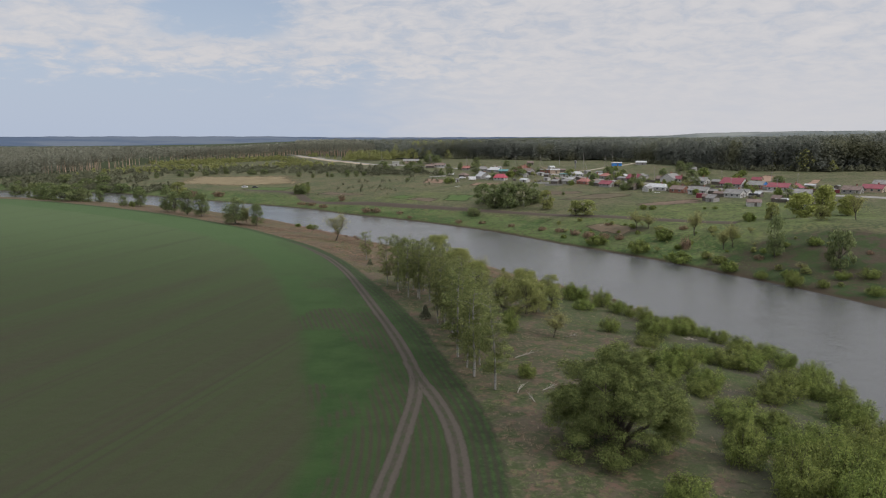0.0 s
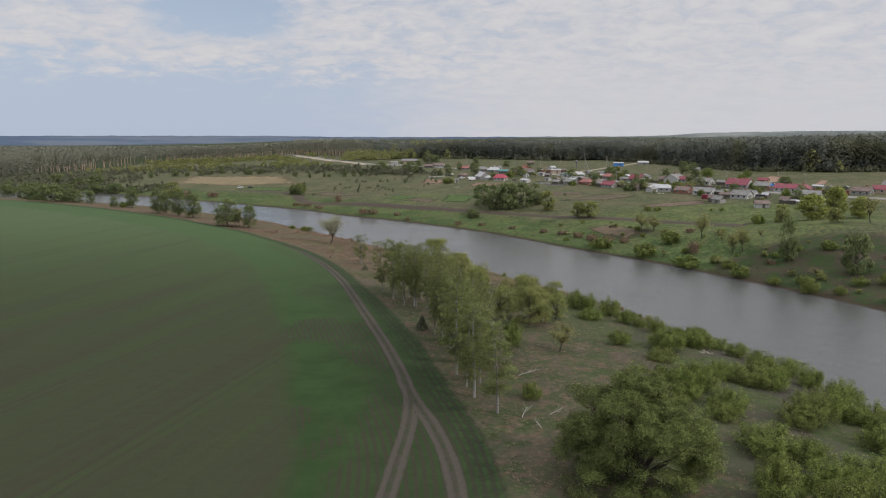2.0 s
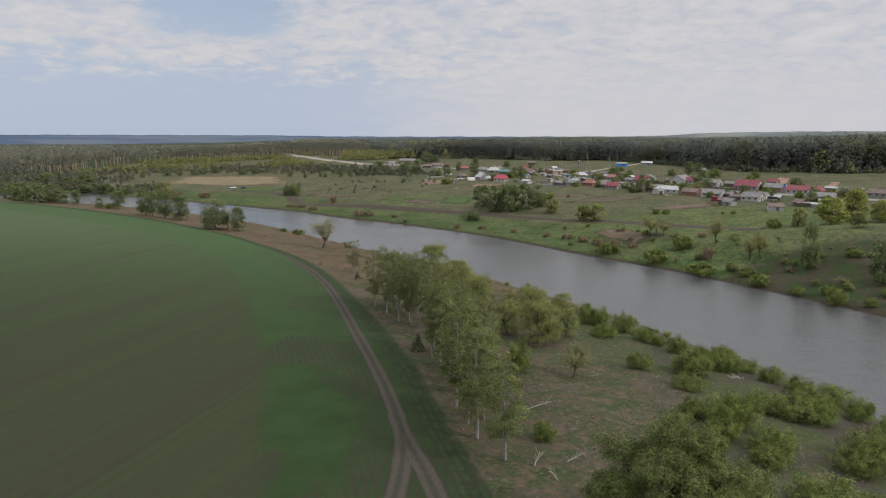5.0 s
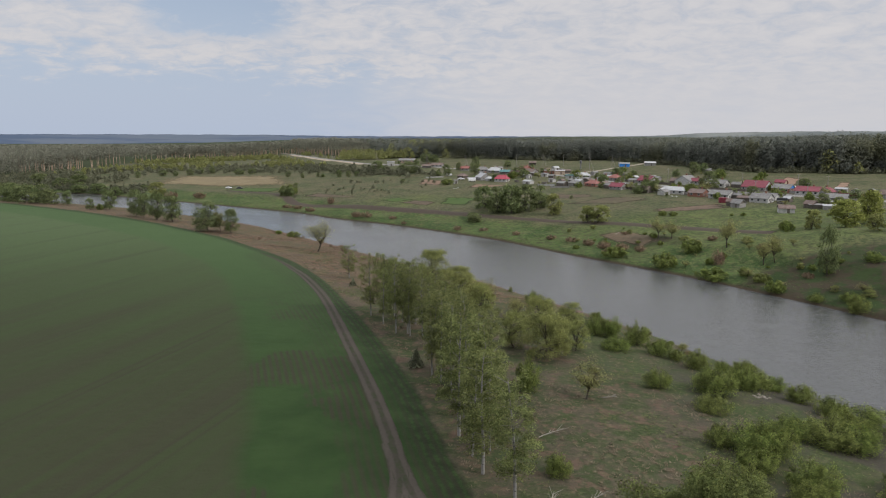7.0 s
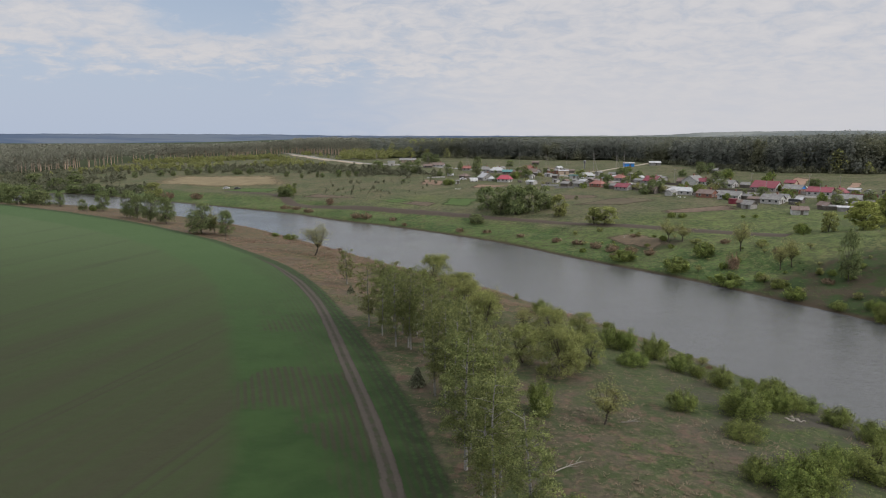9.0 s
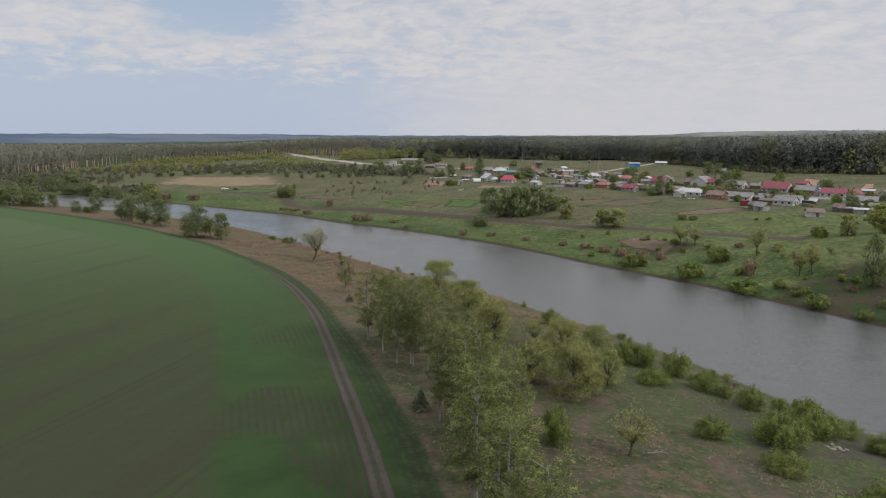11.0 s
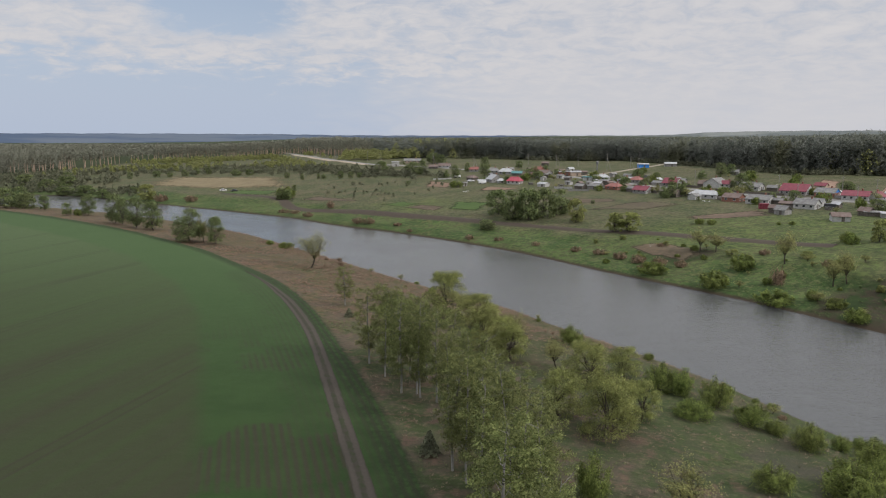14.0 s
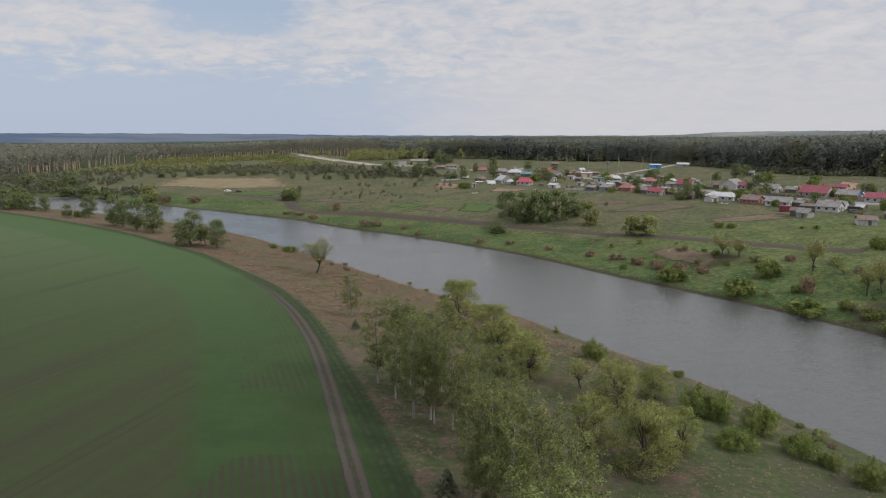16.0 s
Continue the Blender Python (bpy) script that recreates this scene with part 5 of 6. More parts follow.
def house(name, x, y, L, G, wall, rise, yaw, m_wall, m_roof, hip=0.0, chimney=True, m_gable=None, panes=3, note=""):
    """A village house: walls, gables, roof, windows with frames, door, chimney."""
    thing = new(name)
    wall, rise = wall * 0.74, rise * 0.70
    thing.matrix_basis = pose(x, y, height(x, y) - 0.05, 0, 0, yaw)
    part("wall", box(bmesh.new(), 0, 0, -0.6, L, G, wall + 0.6), m_wall, thing)
    if not hip:
        for s in (-1, 1):
            bm = bmesh.new()
            a = [bm.verts.new((s * L / 2 - q, p, z)) for q in (0, s * 0.2) for p, z in ((-G / 2, wall), (G / 2, wall), (0, wall + rise))]
            for f in ((0, 1, 2), (5, 4, 3), (0, 3, 4, 1), (1, 4, 5, 2), (2, 5, 3, 0)):
                bm.faces.new([a[i] for i in f])
            bmesh.ops.recalc_face_normals(bm, faces=bm.faces)
            part("gable", bm, m_gable or m_wall, thing)
    bm = roof_mesh(L, G, rise, 0.35, hip)
    roof = part("roof", bm, m_roof, thing)
    roof.location = (0, 0, wall + 0.01)
    if chimney:
        part("chimney", box(box(bmesh.new(), L * 0.18, G * 0.12, wall + rise * 0.4, 0.55, 0.55, rise * 0.6 + 0.8), L * 0.18, G * 0.12, wall + rise + 0.8, 0.7, 0.7, 0.15), M_BRICK, thing)

    def opening(kind, cx, cy, cz, w, h, turn):
        ob = new(kind, None)
        ob.parent = thing
        bm = bmesh.new()
        for dx, dz, sx, sz in ((-w / 2, 0, 0.1, h), (w / 2, 0, 0.1, h), (0, 0, w, 0.1), (0, h - 0.1, w, 0.1)):
            box(bm, dx, 0, dz, sx, 0.12, sz)
        part("frame", bm, M_WHITE if kind == "window" else M_TIMBER, ob)
        part("pane" if kind == "window" else "leaf", box(bmesh.new(), 0, 0.01, 0.05, w - 0.05, 0.06, h - 0.1), M_PANE if kind == "window" else M_TIMBER, ob)
        ob.matrix_basis = pose(cx, cy, cz, 0, 0, turn)

    if panes:
        for k in range(panes):
            opening("window", L * ((k + 0.5) / panes - 0.5), -G / 2 - 0.03, 0.6, 1.0, 1.0, 0)
        for k in (-0.22, 0.22):
            opening("window", L / 2 + 0.03, G * k * 1.3, 0.6, 0.8, 1.0, 90)
    opening("door", L / 2 + 0.03 if panes else L * 0.1, 0 if panes else -G / 2 - 0.03, 0.05, 0.9, min(1.75, wall - 0.1), 90 if panes else 0)
    words = f"{TONES[m_wall]} {'shed' if name == 'shed' else 'house'} with a {TONES[m_roof]} {'hipped' if hip else 'gabled'} roof{note}"
    return tagged(thing, words, "shed" if name == "shed" else "house", "village sheds" if name == "shed" else "village houses")


RY = -47
# along the near side of the road and in the gardens below
house("shed", 135.4, 302.5, 5.6, 4.6, 2.4, 1.7, -18, M_WHITE, M_BROWNROOF, chimney=False, m_gable=M_GREYWALL, panes=0, note=" on open grass")
house("shed", 125.1, 322.5, 4.4, 4.2, 2.4, 2.2, -60, M_GREYWALL, M_SLATE, chimney=False, m_gable=M_TIMBER, panes=0)
house("shed", 124.5, 328, 3.4, 3.2, 2.6, 1.5, -40, M_TIMBER, M_BROWNROOF, chimney=False, panes=0)
house("shed", 150.9, 313.5, 4.0, 3.6, 2.2, 1.9, -60, M_TIMBER, M_BROWNROOF, chimney=False, panes=0)
house("shed", 155.5, 306.5, 6.0, 4.0, 1.9, 0.7, -25, M_GREYWALL, M_PALEROOF, chimney=False, panes=0)
house("shed", 152, 312, 4.6, 3.6, 1.9, 0.6, -25, M_TIMBER, M_SLATE, chimney=False, panes=0)
house("house", 168.9, 328, 9, 7, 2.6, 2.2, -35, M_GREYWALL, M_SLATE, panes=2)
house("house", 141, 336, 8, 6.5, 2.6, 2.6, RY, M_WHITE, M_SLATE, panes=3)
house("shed", 147.6, 342, 6, 5, 2.3, 1.9, RY, M_WHITE, M_SLATE, chimney=False, panes=0)
house("shed", 136, 341, 5.5, 4, 2.0, 1.2, RY, M_TIMBER, M_BROWNROOF, chimney=False, panes=0)
house("house", 130.8, 354.5, 9.5, 7, 2.6, 2.4, RY, M_WHITE, M_SLATE, panes=3)
house("house", 123.6, 364.5, 7.5, 6.5, 2.5, 2.3, RY, M_BRICK, M_BROWNROOF, panes=2)
house("house", 116.5, 379, 12, 7, 2.6, 2.2, RY + 8, M_WHITE, M_PALEROOF, hip=2.2, panes=4)
house("shed", 110, 374, 4.4, 4, 2.2, 1.6, 35, M_WHITE, M_SLATE, chimney=False, panes=0)
house("shed", 104.5, 386, 5, 4.4, 2.4, 2.4, RY, M_TIMBER, M_BROWNROOF, chimney=False, panes=0)
house("house", 95.5, 406, 7.4, 6, 2.3, 2.5, RY, M_GREYWALL, M_CRIMSON, panes=3)
house("house", 86, 424, 7.2, 6, 2.2, 2.2, RY, M_BRICK, M_ORANGE, hip=2.0, panes=2)
house("shed", 77, 428, 6.5, 5, 2.2, 1.6, RY, M_GREYWALL, M_SLATE, chimney=False, panes=0)
house("shed", 70, 432, 5, 4.4, 2.2, 1.5, RY, M_TIMBER, M_SLATE, chimney=False, panes=0)
house("shed", 53, 452, 5.5, 4, 2.2, 1.2, RY, M_WHITE, M_PALEROOF, chimney=False, panes=0)
house("house", 38.5, 468, 7.6, 6.4, 2.5, 3.0, RY + 20, M_WHITE, M_SCARLET, hip=1.6, panes=3)
house("house", 27.5, 483, 8.0, 7, 2.6, 3.6, RY - 20, M_GREYWALL, M_PALEROOF, panes=3)
house("shed", 31, 476, 4, 3.6, 1.8, 1.8, 10, M_WHITE, M_PALEROOF, hip=1.6, chimney=False, panes=0)
house("shed", 14.9, 498, 5.4, 5, 2.3, 2.2, RY, M_TIMBER, M_BROWNROOF, hip=2.0, chimney=False, panes=0)
house("shed", 9.4, 464, 2.2, 2.0, 2.6, 0.7, 5, M_WHITE, M_SLATE, chimney=False, panes=0)
house("shed", 20, 481, 4.6, 3.4, 1.9, 0.7, 0, M_WHITE, M_PALEROOF, chimney=False, panes=0)
# beyond the road
house("house", 159, 381, 11.5, 9.5, 2.8, 4.0, RY, M_GREYWALL, M_CRIMSON, m_gable=M_WHITE, panes=5)
house("house", 165.5, 367, 8.2, 7, 2.7, 2.5, RY, M_BRICK, M_SLATE, m_gable=M_BLUE, panes=3, note=", blue gable")
house("shed", 178.8, 397, 5, 4, 2.6, 1.8, RY, M_TANWALL, M_CRIMSON, chimney=False, panes=0)
house("house", 171.5, 355, 10, 7.5, 2.7, 2.6, RY + 6, M_WHITE, M_CRIMSON, panes=4)
house("house", 178, 351, 5, 5.5, 2.6, 2.6, 40, M_WHITE, M_CRIMSON, m_gable=M_WHITE, panes=2)
house("house", 148.6, 404, 9.5, 7, 2.6, 2.5, RY, M_WHITE, M_SLATE, panes=3)
house("shed", 156.5, 398, 5, 4, 2.2, 1.6, RY, M_TIMBER, M_SLATE, chimney=False, panes=0)
house("house", 137.5, 421, 10.5, 8.5, 3.0, 3.6, 44, M_WHITE, M_SLATE, panes=3)
house("house", 141.5, 417, 4.6, 5, 2.6, 2.2, RY, M_WHITE, M_CRIMSON, panes=2)
house("shed", 132.5, 424, 5, 4.5, 2.3, 2.4, RY, M_TIMBER, M_BROWNROOF, chimney=False, panes=0)
house("house", 119.1, 434, 7.8, 7, 2.5, 3.4, RY, M_GREYWALL, M_CRIMSON, m_gable=M_WHITE, panes=3)
house("shed", 113.5, 439, 6, 4.4, 2.2, 1.3, RY, M_GREYWALL, M_SLATE, chimney=False, panes=0)
house("house", 106.4, 457, 7, 6.5, 2.6, 2.4, RY, M_GREYWALL, M_ORANGE, hip=3.0, panes=3)
house("house", 100.1, 459, 6, 6, 2.4, 2.0, RY, M_WHITE, M_SLATE, hip=2.6, panes=2)
house("house", 90.2, 477, 10.5, 7, 2.5, 2.2, -10, M_WHITE, M_PALEROOF, hip=2.5, panes=4)
house("shed", 82, 476, 4.6, 3, 2.6, 0.4, -10, M_WHITE, M_TEAL, chimney=False, panes=0)
house("shed", 75.5, 514, 8, 6, 3.2, 0.6, 0, M_BRICK, M_SLATE, chimney=False, panes=0)
house("shed", 81, 507, 6.4, 5, 3.4, 0.5, 0, M_TANWALL, M_PALEROOF, chimney=False, panes=0)
house("shed", 87, 514, 5, 4, 2.6, 1.0, 0, M_TIMBER, M_BROWNROOF, chimney=False, panes=0)
house("house", 62.8, 517, 8, 6, 2.5, 2.4, RY, M_GREYWALL, M_BROWNROOF, panes=3)
house("house", 62.5, 546, 6.6, 5, 2.6, 2.4, RY, M_BRICK, M_ORANGE, panes=2)
house("house", 39, 536, 9.5, 7, 2.5, 2.8, -10, M_GREYWALL, M_PALEROOF, hip=2.6, panes=3)
house("house", 31, 545, 8, 6.5, 2.5, 2.6, -10, M_GREYWALL, M_SLATE, hip=2.0, panes=3)
house("house", 45, 520, 6.5, 5, 2.4, 1.8, -10, M_TIMBER, M_TEAL, panes=2)
house("house", 51, 508, 7, 5, 2.3, 2.2, RY, M_BRICK, M_BROWNROOF, panes=2)
house("house", 18.5, 560, 6, 5, 2.3, 2.2, -10, M_GREYWALL, M_ORANGE, panes=2)
house("house", -2.6, 607, 9, 6.5, 2.4, 2.2, -10, M_WHITE, M_BROWNROOF, panes=3)
house("house", -11, 600, 7, 5, 2.2, 1.8, -10, M_TIMBER, M_BROWNROOF, panes=2)
house("house", -30.8, 679, 15, 7, 2.8, 2.2, -5, M_TANWALL, M_SLATE, panes=5)
house("shed", -43.6, 645, 6, 5, 5.0, 0.3, 0, M_CONCRETE, M_PALEROOF, chimney=False, panes=0)
house("shed", 75, 602, 5.5, 4, 2.6, 1.6, -10, M_TIMBER, M_BROWNROOF, chimney=False, panes=0)
house("shed", 172.3, 483, 5, 4, 2.6, 1.8, -30, M_GREYWALL, M_SLATE, chimney=False, panes=0)
house("shed", 138.5, 559, 7.5, 5, 3.4, 0.7, -8, M_BLUE, M_PALEROOF, chimney=False, panes=0)
house("shed", 160, 566, 8, 5, 2.8, 1.4, -10, M_GREYWALL, M_PALEROOF, chimney=False, panes=0)
house("house", 223, 352, 9, 7, 2.6, 2.4, RY, M_WHITE, M_SLATE, panes=3)
house("house", 208, 336, 9, 7, 2.6, 2.4, RY, M_TANWALL, M_CRIMSON, panes=3)
house("house", 196, 333, 8, 6, 2.6, 2.4, RY, M_GREYWALL, M_BROWNROOF, panes=3)


def yards():
    """Small outbuildings and stacked firewood in the yards on both sides of the village road."""
    rng = random.Random(5)
    road = [(188, 322), (157, 360), (126, 409), (99, 455), (78, 498), (30, 562)]
    taken = [(ob.location.x, ob.location.y) for ob in bpy.data.objects if ob.get("category") in ("house", "shed")]
    while len(taken) < 108:
        k = rng.randrange(len(road) - 1)
        t, off = rng.random(), rng.choice((-1, 1)) * rng.uniform(9, 30)
        (ax, ay), (bx, by) = road[k], road[k + 1]
        d = math.hypot(bx - ax, by - ay)
        x, y = ax + (bx - ax) * t + (by - ay) / d * off, ay + (by - ay) * t - (bx - ax) / d * off
        if min(math.hypot(x - p, y - q) for p, q in taken) < 6.5:
            continue
        taken.append((x, y))
        yaw = RY + rng.choice((0, 90)) + rng.uniform(-8, 8)
        house("shed", x, y, rng.uniform(2.6, 5.0), rng.uniform(2.2, 3.4), rng.uniform(1.9, 2.6), rng.uniform(0.5, 1.6), yaw, rng.choice((M_TIMBER, M_GREYWALL, M_WHITE, M_TIMBER)), rng.choice((M_SLATE, M_BROWNROOF, M_PALEROOF, M_SLATE)), chimney=False, panes=0)


yards()


def woodpile(x, y, yaw, seed):
    """Split logs stacked between two stakes under a sheet of roofing."""
    rng = random.Random(seed)
    thing = new("woodpile")
    thing.matrix_basis = pose(x, y, height(x, y), 0, 0, yaw)
    for row in range(4):
        for k in range(9):
            bm = bmesh.new()
            bmesh.ops.create_cone(bm, cap_ends=True, segments=6, radius1=0.15, radius2=0.14, depth=rng.uniform(0.9, 1.1), matrix=pose((k - 4) * 0.3 + 0.15 * (row % 2), 0, 0.15 + row * 0.27, 90, 0, 0))
            part("log", bm, M_TIMBER if rng.random() < 0.5 else M_POLE, thing)
    for sx in (-1.55, 1.75):
        part("stake", box(bmesh.new(), sx, 0, -0.2, 0.1, 0.1, 1.7), M_TIMBER, thing)
    part("cover", box(bmesh.new(), 0.1, 0, 1.24, 3.5, 1.2, 0.05), M_SLATE, thing)
    tagged(thing, "covered stack of split firewood in a yard", "woodpile", "village woodpiles")


for k, (x, y) in enumerate(((138, 346), (120, 371), (146, 329), (158, 316), (104, 392), (92, 418), (62, 447), (160, 300), (47, 462))):
    woodpile(x, y, RY + 90 * (k % 2), k)


def pole(x, y, h=8.5, braced=False, arm=1.4):
    thing = new("utility_pole")
    thing.location = (x, y, height(x, y))
    bm = bmesh.new()
    bmesh.ops.create_cone(bm, cap_ends=True, segments=8, radius1=0.16, radius2=0.10, depth=h + 0.5, matrix=Matrix.Translation((0, 0, h / 2 - 0.25)))
    part("post", bm, M_POLE, thing)
    part("crossarm", box(bmesh.new(), 0, 0, h - 0.7, arm, 0.1, 0.12), M_POLE, thing)
    if braced:
        bm = bmesh.new()
        bmesh.ops.create_cone(bm, cap_ends=True, segments=8, radius1=0.14, radius2=0.10, depth=h * 0.98, matrix=pose(1.3, 0, h * 0.43, 0, -18, 0))
        part("strut", bm, M_POLE, thing)
    for k in (-0.6, 0.6):
        bm = bmesh.new()
        bmesh.ops.create_cone(bm, cap_ends=True, segments=6, radius1=0.06, radius2=0.04, depth=0.2, matrix=Matrix.Translation((k * arm * 0.75, 0, h - 0.48)))
        part("insulator", bm, M_WHITE, thing)
    tagged(thing, "weathered grey pole with a crossarm" + (" and a slanting strut" if braced else ""), "utility pole", "power line poles")


for x, y, h, b in ((62.6, 608, 9, 0), (82, 592, 9, 1), (97, 584, 9, 0), (106.8, 533, 12, 1), (127, 550, 9, 1), (132, 547, 12, 0), (20, 602, 9, 1), (-12, 640, 9, 1),
                   (158, 396, 8, 0), (132, 436, 8, 0), (176, 374, 8, 0), (184, 362, 8, 0), (147, 356, 7.5, 0), (112, 404, 7.5, 0), (163, 340, 7.5, 0), (104, 425, 7.5, 0)):
    pole(x, y, h, bool(b))
for k in range(9):
    t = k / 8
    pole(-62 - 142 * t + 14 * t * (1 - t), 705 + 335 * t, 9.5, k % 4 == 0)


def water_tower(x, y):
    thing = new("water_tower")
    thing.matrix_basis = pose(x, y, height(x, y)) @ Matrix.Scale(0.62, 4)
    bm = bmesh.new()
    bmesh.ops.create_cone(bm, cap_ends=True, segments=12, radius1=0.7, radius2=0.7, depth=6.4, matrix=Matrix.Translation((0, 0, 2.9)))
    part("column", bm, M_STEEL, thing)
    bm = bmesh.new()
    for r1, r2, z, d in ((0.7, 1.5, 6.3, 0.8), (1.5, 1.5, 8.0, 2.6), (1.5, 0.2, 9.6, 0.6)):
        bmesh.ops.create_cone(bm, cap_ends=True, segments=14, radius1=r1, radius2=r2, depth=d, matrix=Matrix.Translation((0, 0, z)))
    part("tank", bm, M_STEEL, thing)
    tagged(thing, "grey steel water tower at the village edge", "water tower")


water_tower(103.5, 548)


def car(x, y, yaw, paint, label, van=False):
    thing = new("van" if van else "car")
    thing.matrix_basis = pose(x, y, height(x, y), 0, 0, yaw)
    part("body", box(bmesh.new(), 0, 0, 0.3, 4.4, 1.75, 1.5 if van else 0.6, 0.15), paint, thing)
    if not van:
        bm = box(bmesh.new(), -0.2, 0, 0.9, 2.5, 1.55, 0.6, 0.1)
        for v in bm.verts:
            if v.co.z > 1.3:
                v.co.x = -0.2 + (v.co.x + 0.2) * 0.7
        part("cabin", bm, M_PANE, thing)
        part("roof", box(bmesh.new(), -0.2, 0, 1.46, 1.7, 1.4, 0.08, 0.02), paint, thing)
    else:
        part("windscreen", box(bmesh.new(), 1.9, 0, 1.05, 0.7, 1.6, 0.6, 0.05), M_PANE, thing)
    for sx in (-1.35, 1.35):
        for sy in (-0.8, 0.8):
            bm = bmesh.new()
            bmesh.ops.create_cone(bm, cap_ends=True, segments=12, radius1=0.32, radius2=0.32, depth=0.22, matrix=pose(sx, sy, 0.32, 90, 0, 0))
            wheel = part("wheel", bm, M_TYRE, thing)
    tagged(thing, label, "van" if van else "car", "parked cars")


car(-144.6, 507.5, 20, M_CARWHITE, "white car parked on the far meadow")
car(-135.2, 500.5, 10, M_CARDARK, "dark car parked on the far meadow")
car(20, 474, 5, M_CARWHITE, "white van parked beside village sheds", True)
car(13.5, 489, 15, M_CARWHITE, "white car parked beside village sheds")
car(5.8, 519, 20, M_CARWHITE, "white van parked near the road", True)
car(83, 487, -50, M_CARDARK, "dark car parked beside the village road")
car(149.2, 334, -40, M_CARDARK, "dark van parked beside garden sheds", True)
car(134, 365, -47, M_CARWHITE, "white car parked in front of a house")


def container(x, y, yaw, sx, sy, sz, material, label):
    thing = new("storage_container")
    thing.matrix_basis = pose(x, y, height(x, y), 0, 0, yaw)
    part("body", box(bmesh.new(), 0, 0, 0, sx, sy, sz, 0.04), material, thing)
    bm = bmesh.new()
    for k in range(10):
        box(bm, sx * ((k + 0.5) / 10 - 0.5), -sy / 2 - 0.02, 0.1, sx / 22, 0.06, sz - 0.2)
    part("rib", bm, material, thing)
    tagged(thing, label, "container")


container(125.2, 338.5, -10, 3.6, 2.2, 2.2, M_CRIMSON, "dark red metal container in a garden")


def fence(points, h, material, label, board=True):
    """A fence of posts with rails or boards between them."""
    thing = new("fence")
    x0, y0 = points[0]
    thing.location = (x0, y0, height(x0, y0))
    for (ax, ay), (bx, by) in zip(points, points[1:]):
        n = max(1, int(math.hypot(bx - ax, by - ay) / 3.0))
        turn = math.degrees(math.atan2(by - ay, bx - ax))
        for k in range(n):
            px, py = ax + (bx - ax) * k / n, ay + (by - ay) * k / n
            qx, qy = ax + (bx - ax) * (k + 1) / n, ay + (by - ay) * (k + 1) / n
            z = height(px, py) - thing.location.z
            ob = part("post", box(bmesh.new(), 0, 0, -0.3, 0.12, 0.12, h + 0.35), M_TIMBER, thing)
            ob.location = (px - x0, py - y0, z)
            step = math.hypot(qx - px, qy - py)
            ob = part("panel", box(bmesh.new(), step / 2, 0, 0.08, step * 0.98, 0.05, h - 0.08), material, thing)
            ob.matrix_basis = pose(px - x0, py - y0, z, 0, 0, turn)
    tagged(thing, label, "fence", "village fences")


fence([(179.5, 345.5), (186, 340), (191, 335)], 1.8, M_CRIMSON, "dark red sheet fence before a house")
fence([(152, 378), (140, 392), (131, 405)], 1.2, M_TIMBER, "weathered board fence along the road")
fence([(170, 357), (162, 366)], 1.2, M_GREYWALL, "pale board fence along the road")
fence([(128, 418), (116, 434), (108, 448)], 1.2, M_TIMBER, "weathered board fence along the road")
fence([(140, 350), (128, 366), (112, 388), (98, 408)], 1.3, M_TIMBER, "grey board fence before gardens")
fence([(62, 424), (72, 420)], 1.0, M_GREYWALL, "low pale fence beside a garden")
fence([(-10, 510), (2, 511)], 0.9, M_CONCRETE, "low concrete wall at the village end")
fence([(57, 440), (66, 434)], 1.1, M_WHITE, "white board fence beside a garden")


# ---- garden greenery ----
def gardens():
    rng = random.Random(23)
    spots = ((160, 392), (166, 378), (150, 410), (143, 413), (126, 428), (112, 447), (97, 463), (86, 470), (70, 520), (57, 512), (46, 530), (36, 525), (24, 548), (10, 575), (0, 590), (-20, 640), (-36, 660), (-52, 650),
             (145, 345), (137, 350), (128, 372), (120, 388), (108, 396), (101, 402), (90, 414), (80, 420), (60, 440), (48, 456), (34, 472), (20, 492), (176, 346), (186, 352), (160, 332), (157, 318), (146, 322), (132, 330),
             (118, 500), (128, 520), (150, 470), (112, 480), (92, 500), (70, 560), (50, 580), (30, 590), (178, 420), (190, 440), (165, 440), (140, 450), (116, 484), (119, 463), (99.5, 381), (107, 384), (159, 470), (165, 469), (168, 456), (99, 397), (184, 384), (109, 369), (123, 377), (152.5, 344), (85, 452), (83.5, 480),
             (94, 428), (100, 421), (91, 434), (110, 410), (115, 402), (122, 395), (128, 386), (134, 378), (140, 369), (147, 352), (153, 350), (140, 400), (146, 396), (153, 388), (130, 413), (121, 421), (104, 440), (97, 447), (90, 459), (72, 470), (64, 478), (58, 486), (52, 490), (44, 484), (66, 500), (72, 508), (56, 530), (40, 548), (160, 356), (168, 344), (172, 339), (180, 333), (166, 320), (160, 324))
    for x, y in spots:
        h = rng.uniform(1.8, 5.6)
        sow(KINDS[rng.choice(("dark", "tree", "shrub", "bare"))], x + rng.uniform(-3, 3), y + rng.uniform(-3, 3), h * rng.uniform(0.9, 1.5), h, GROUPS["village"], "dull green garden tree or bush among village houses")


gardens()


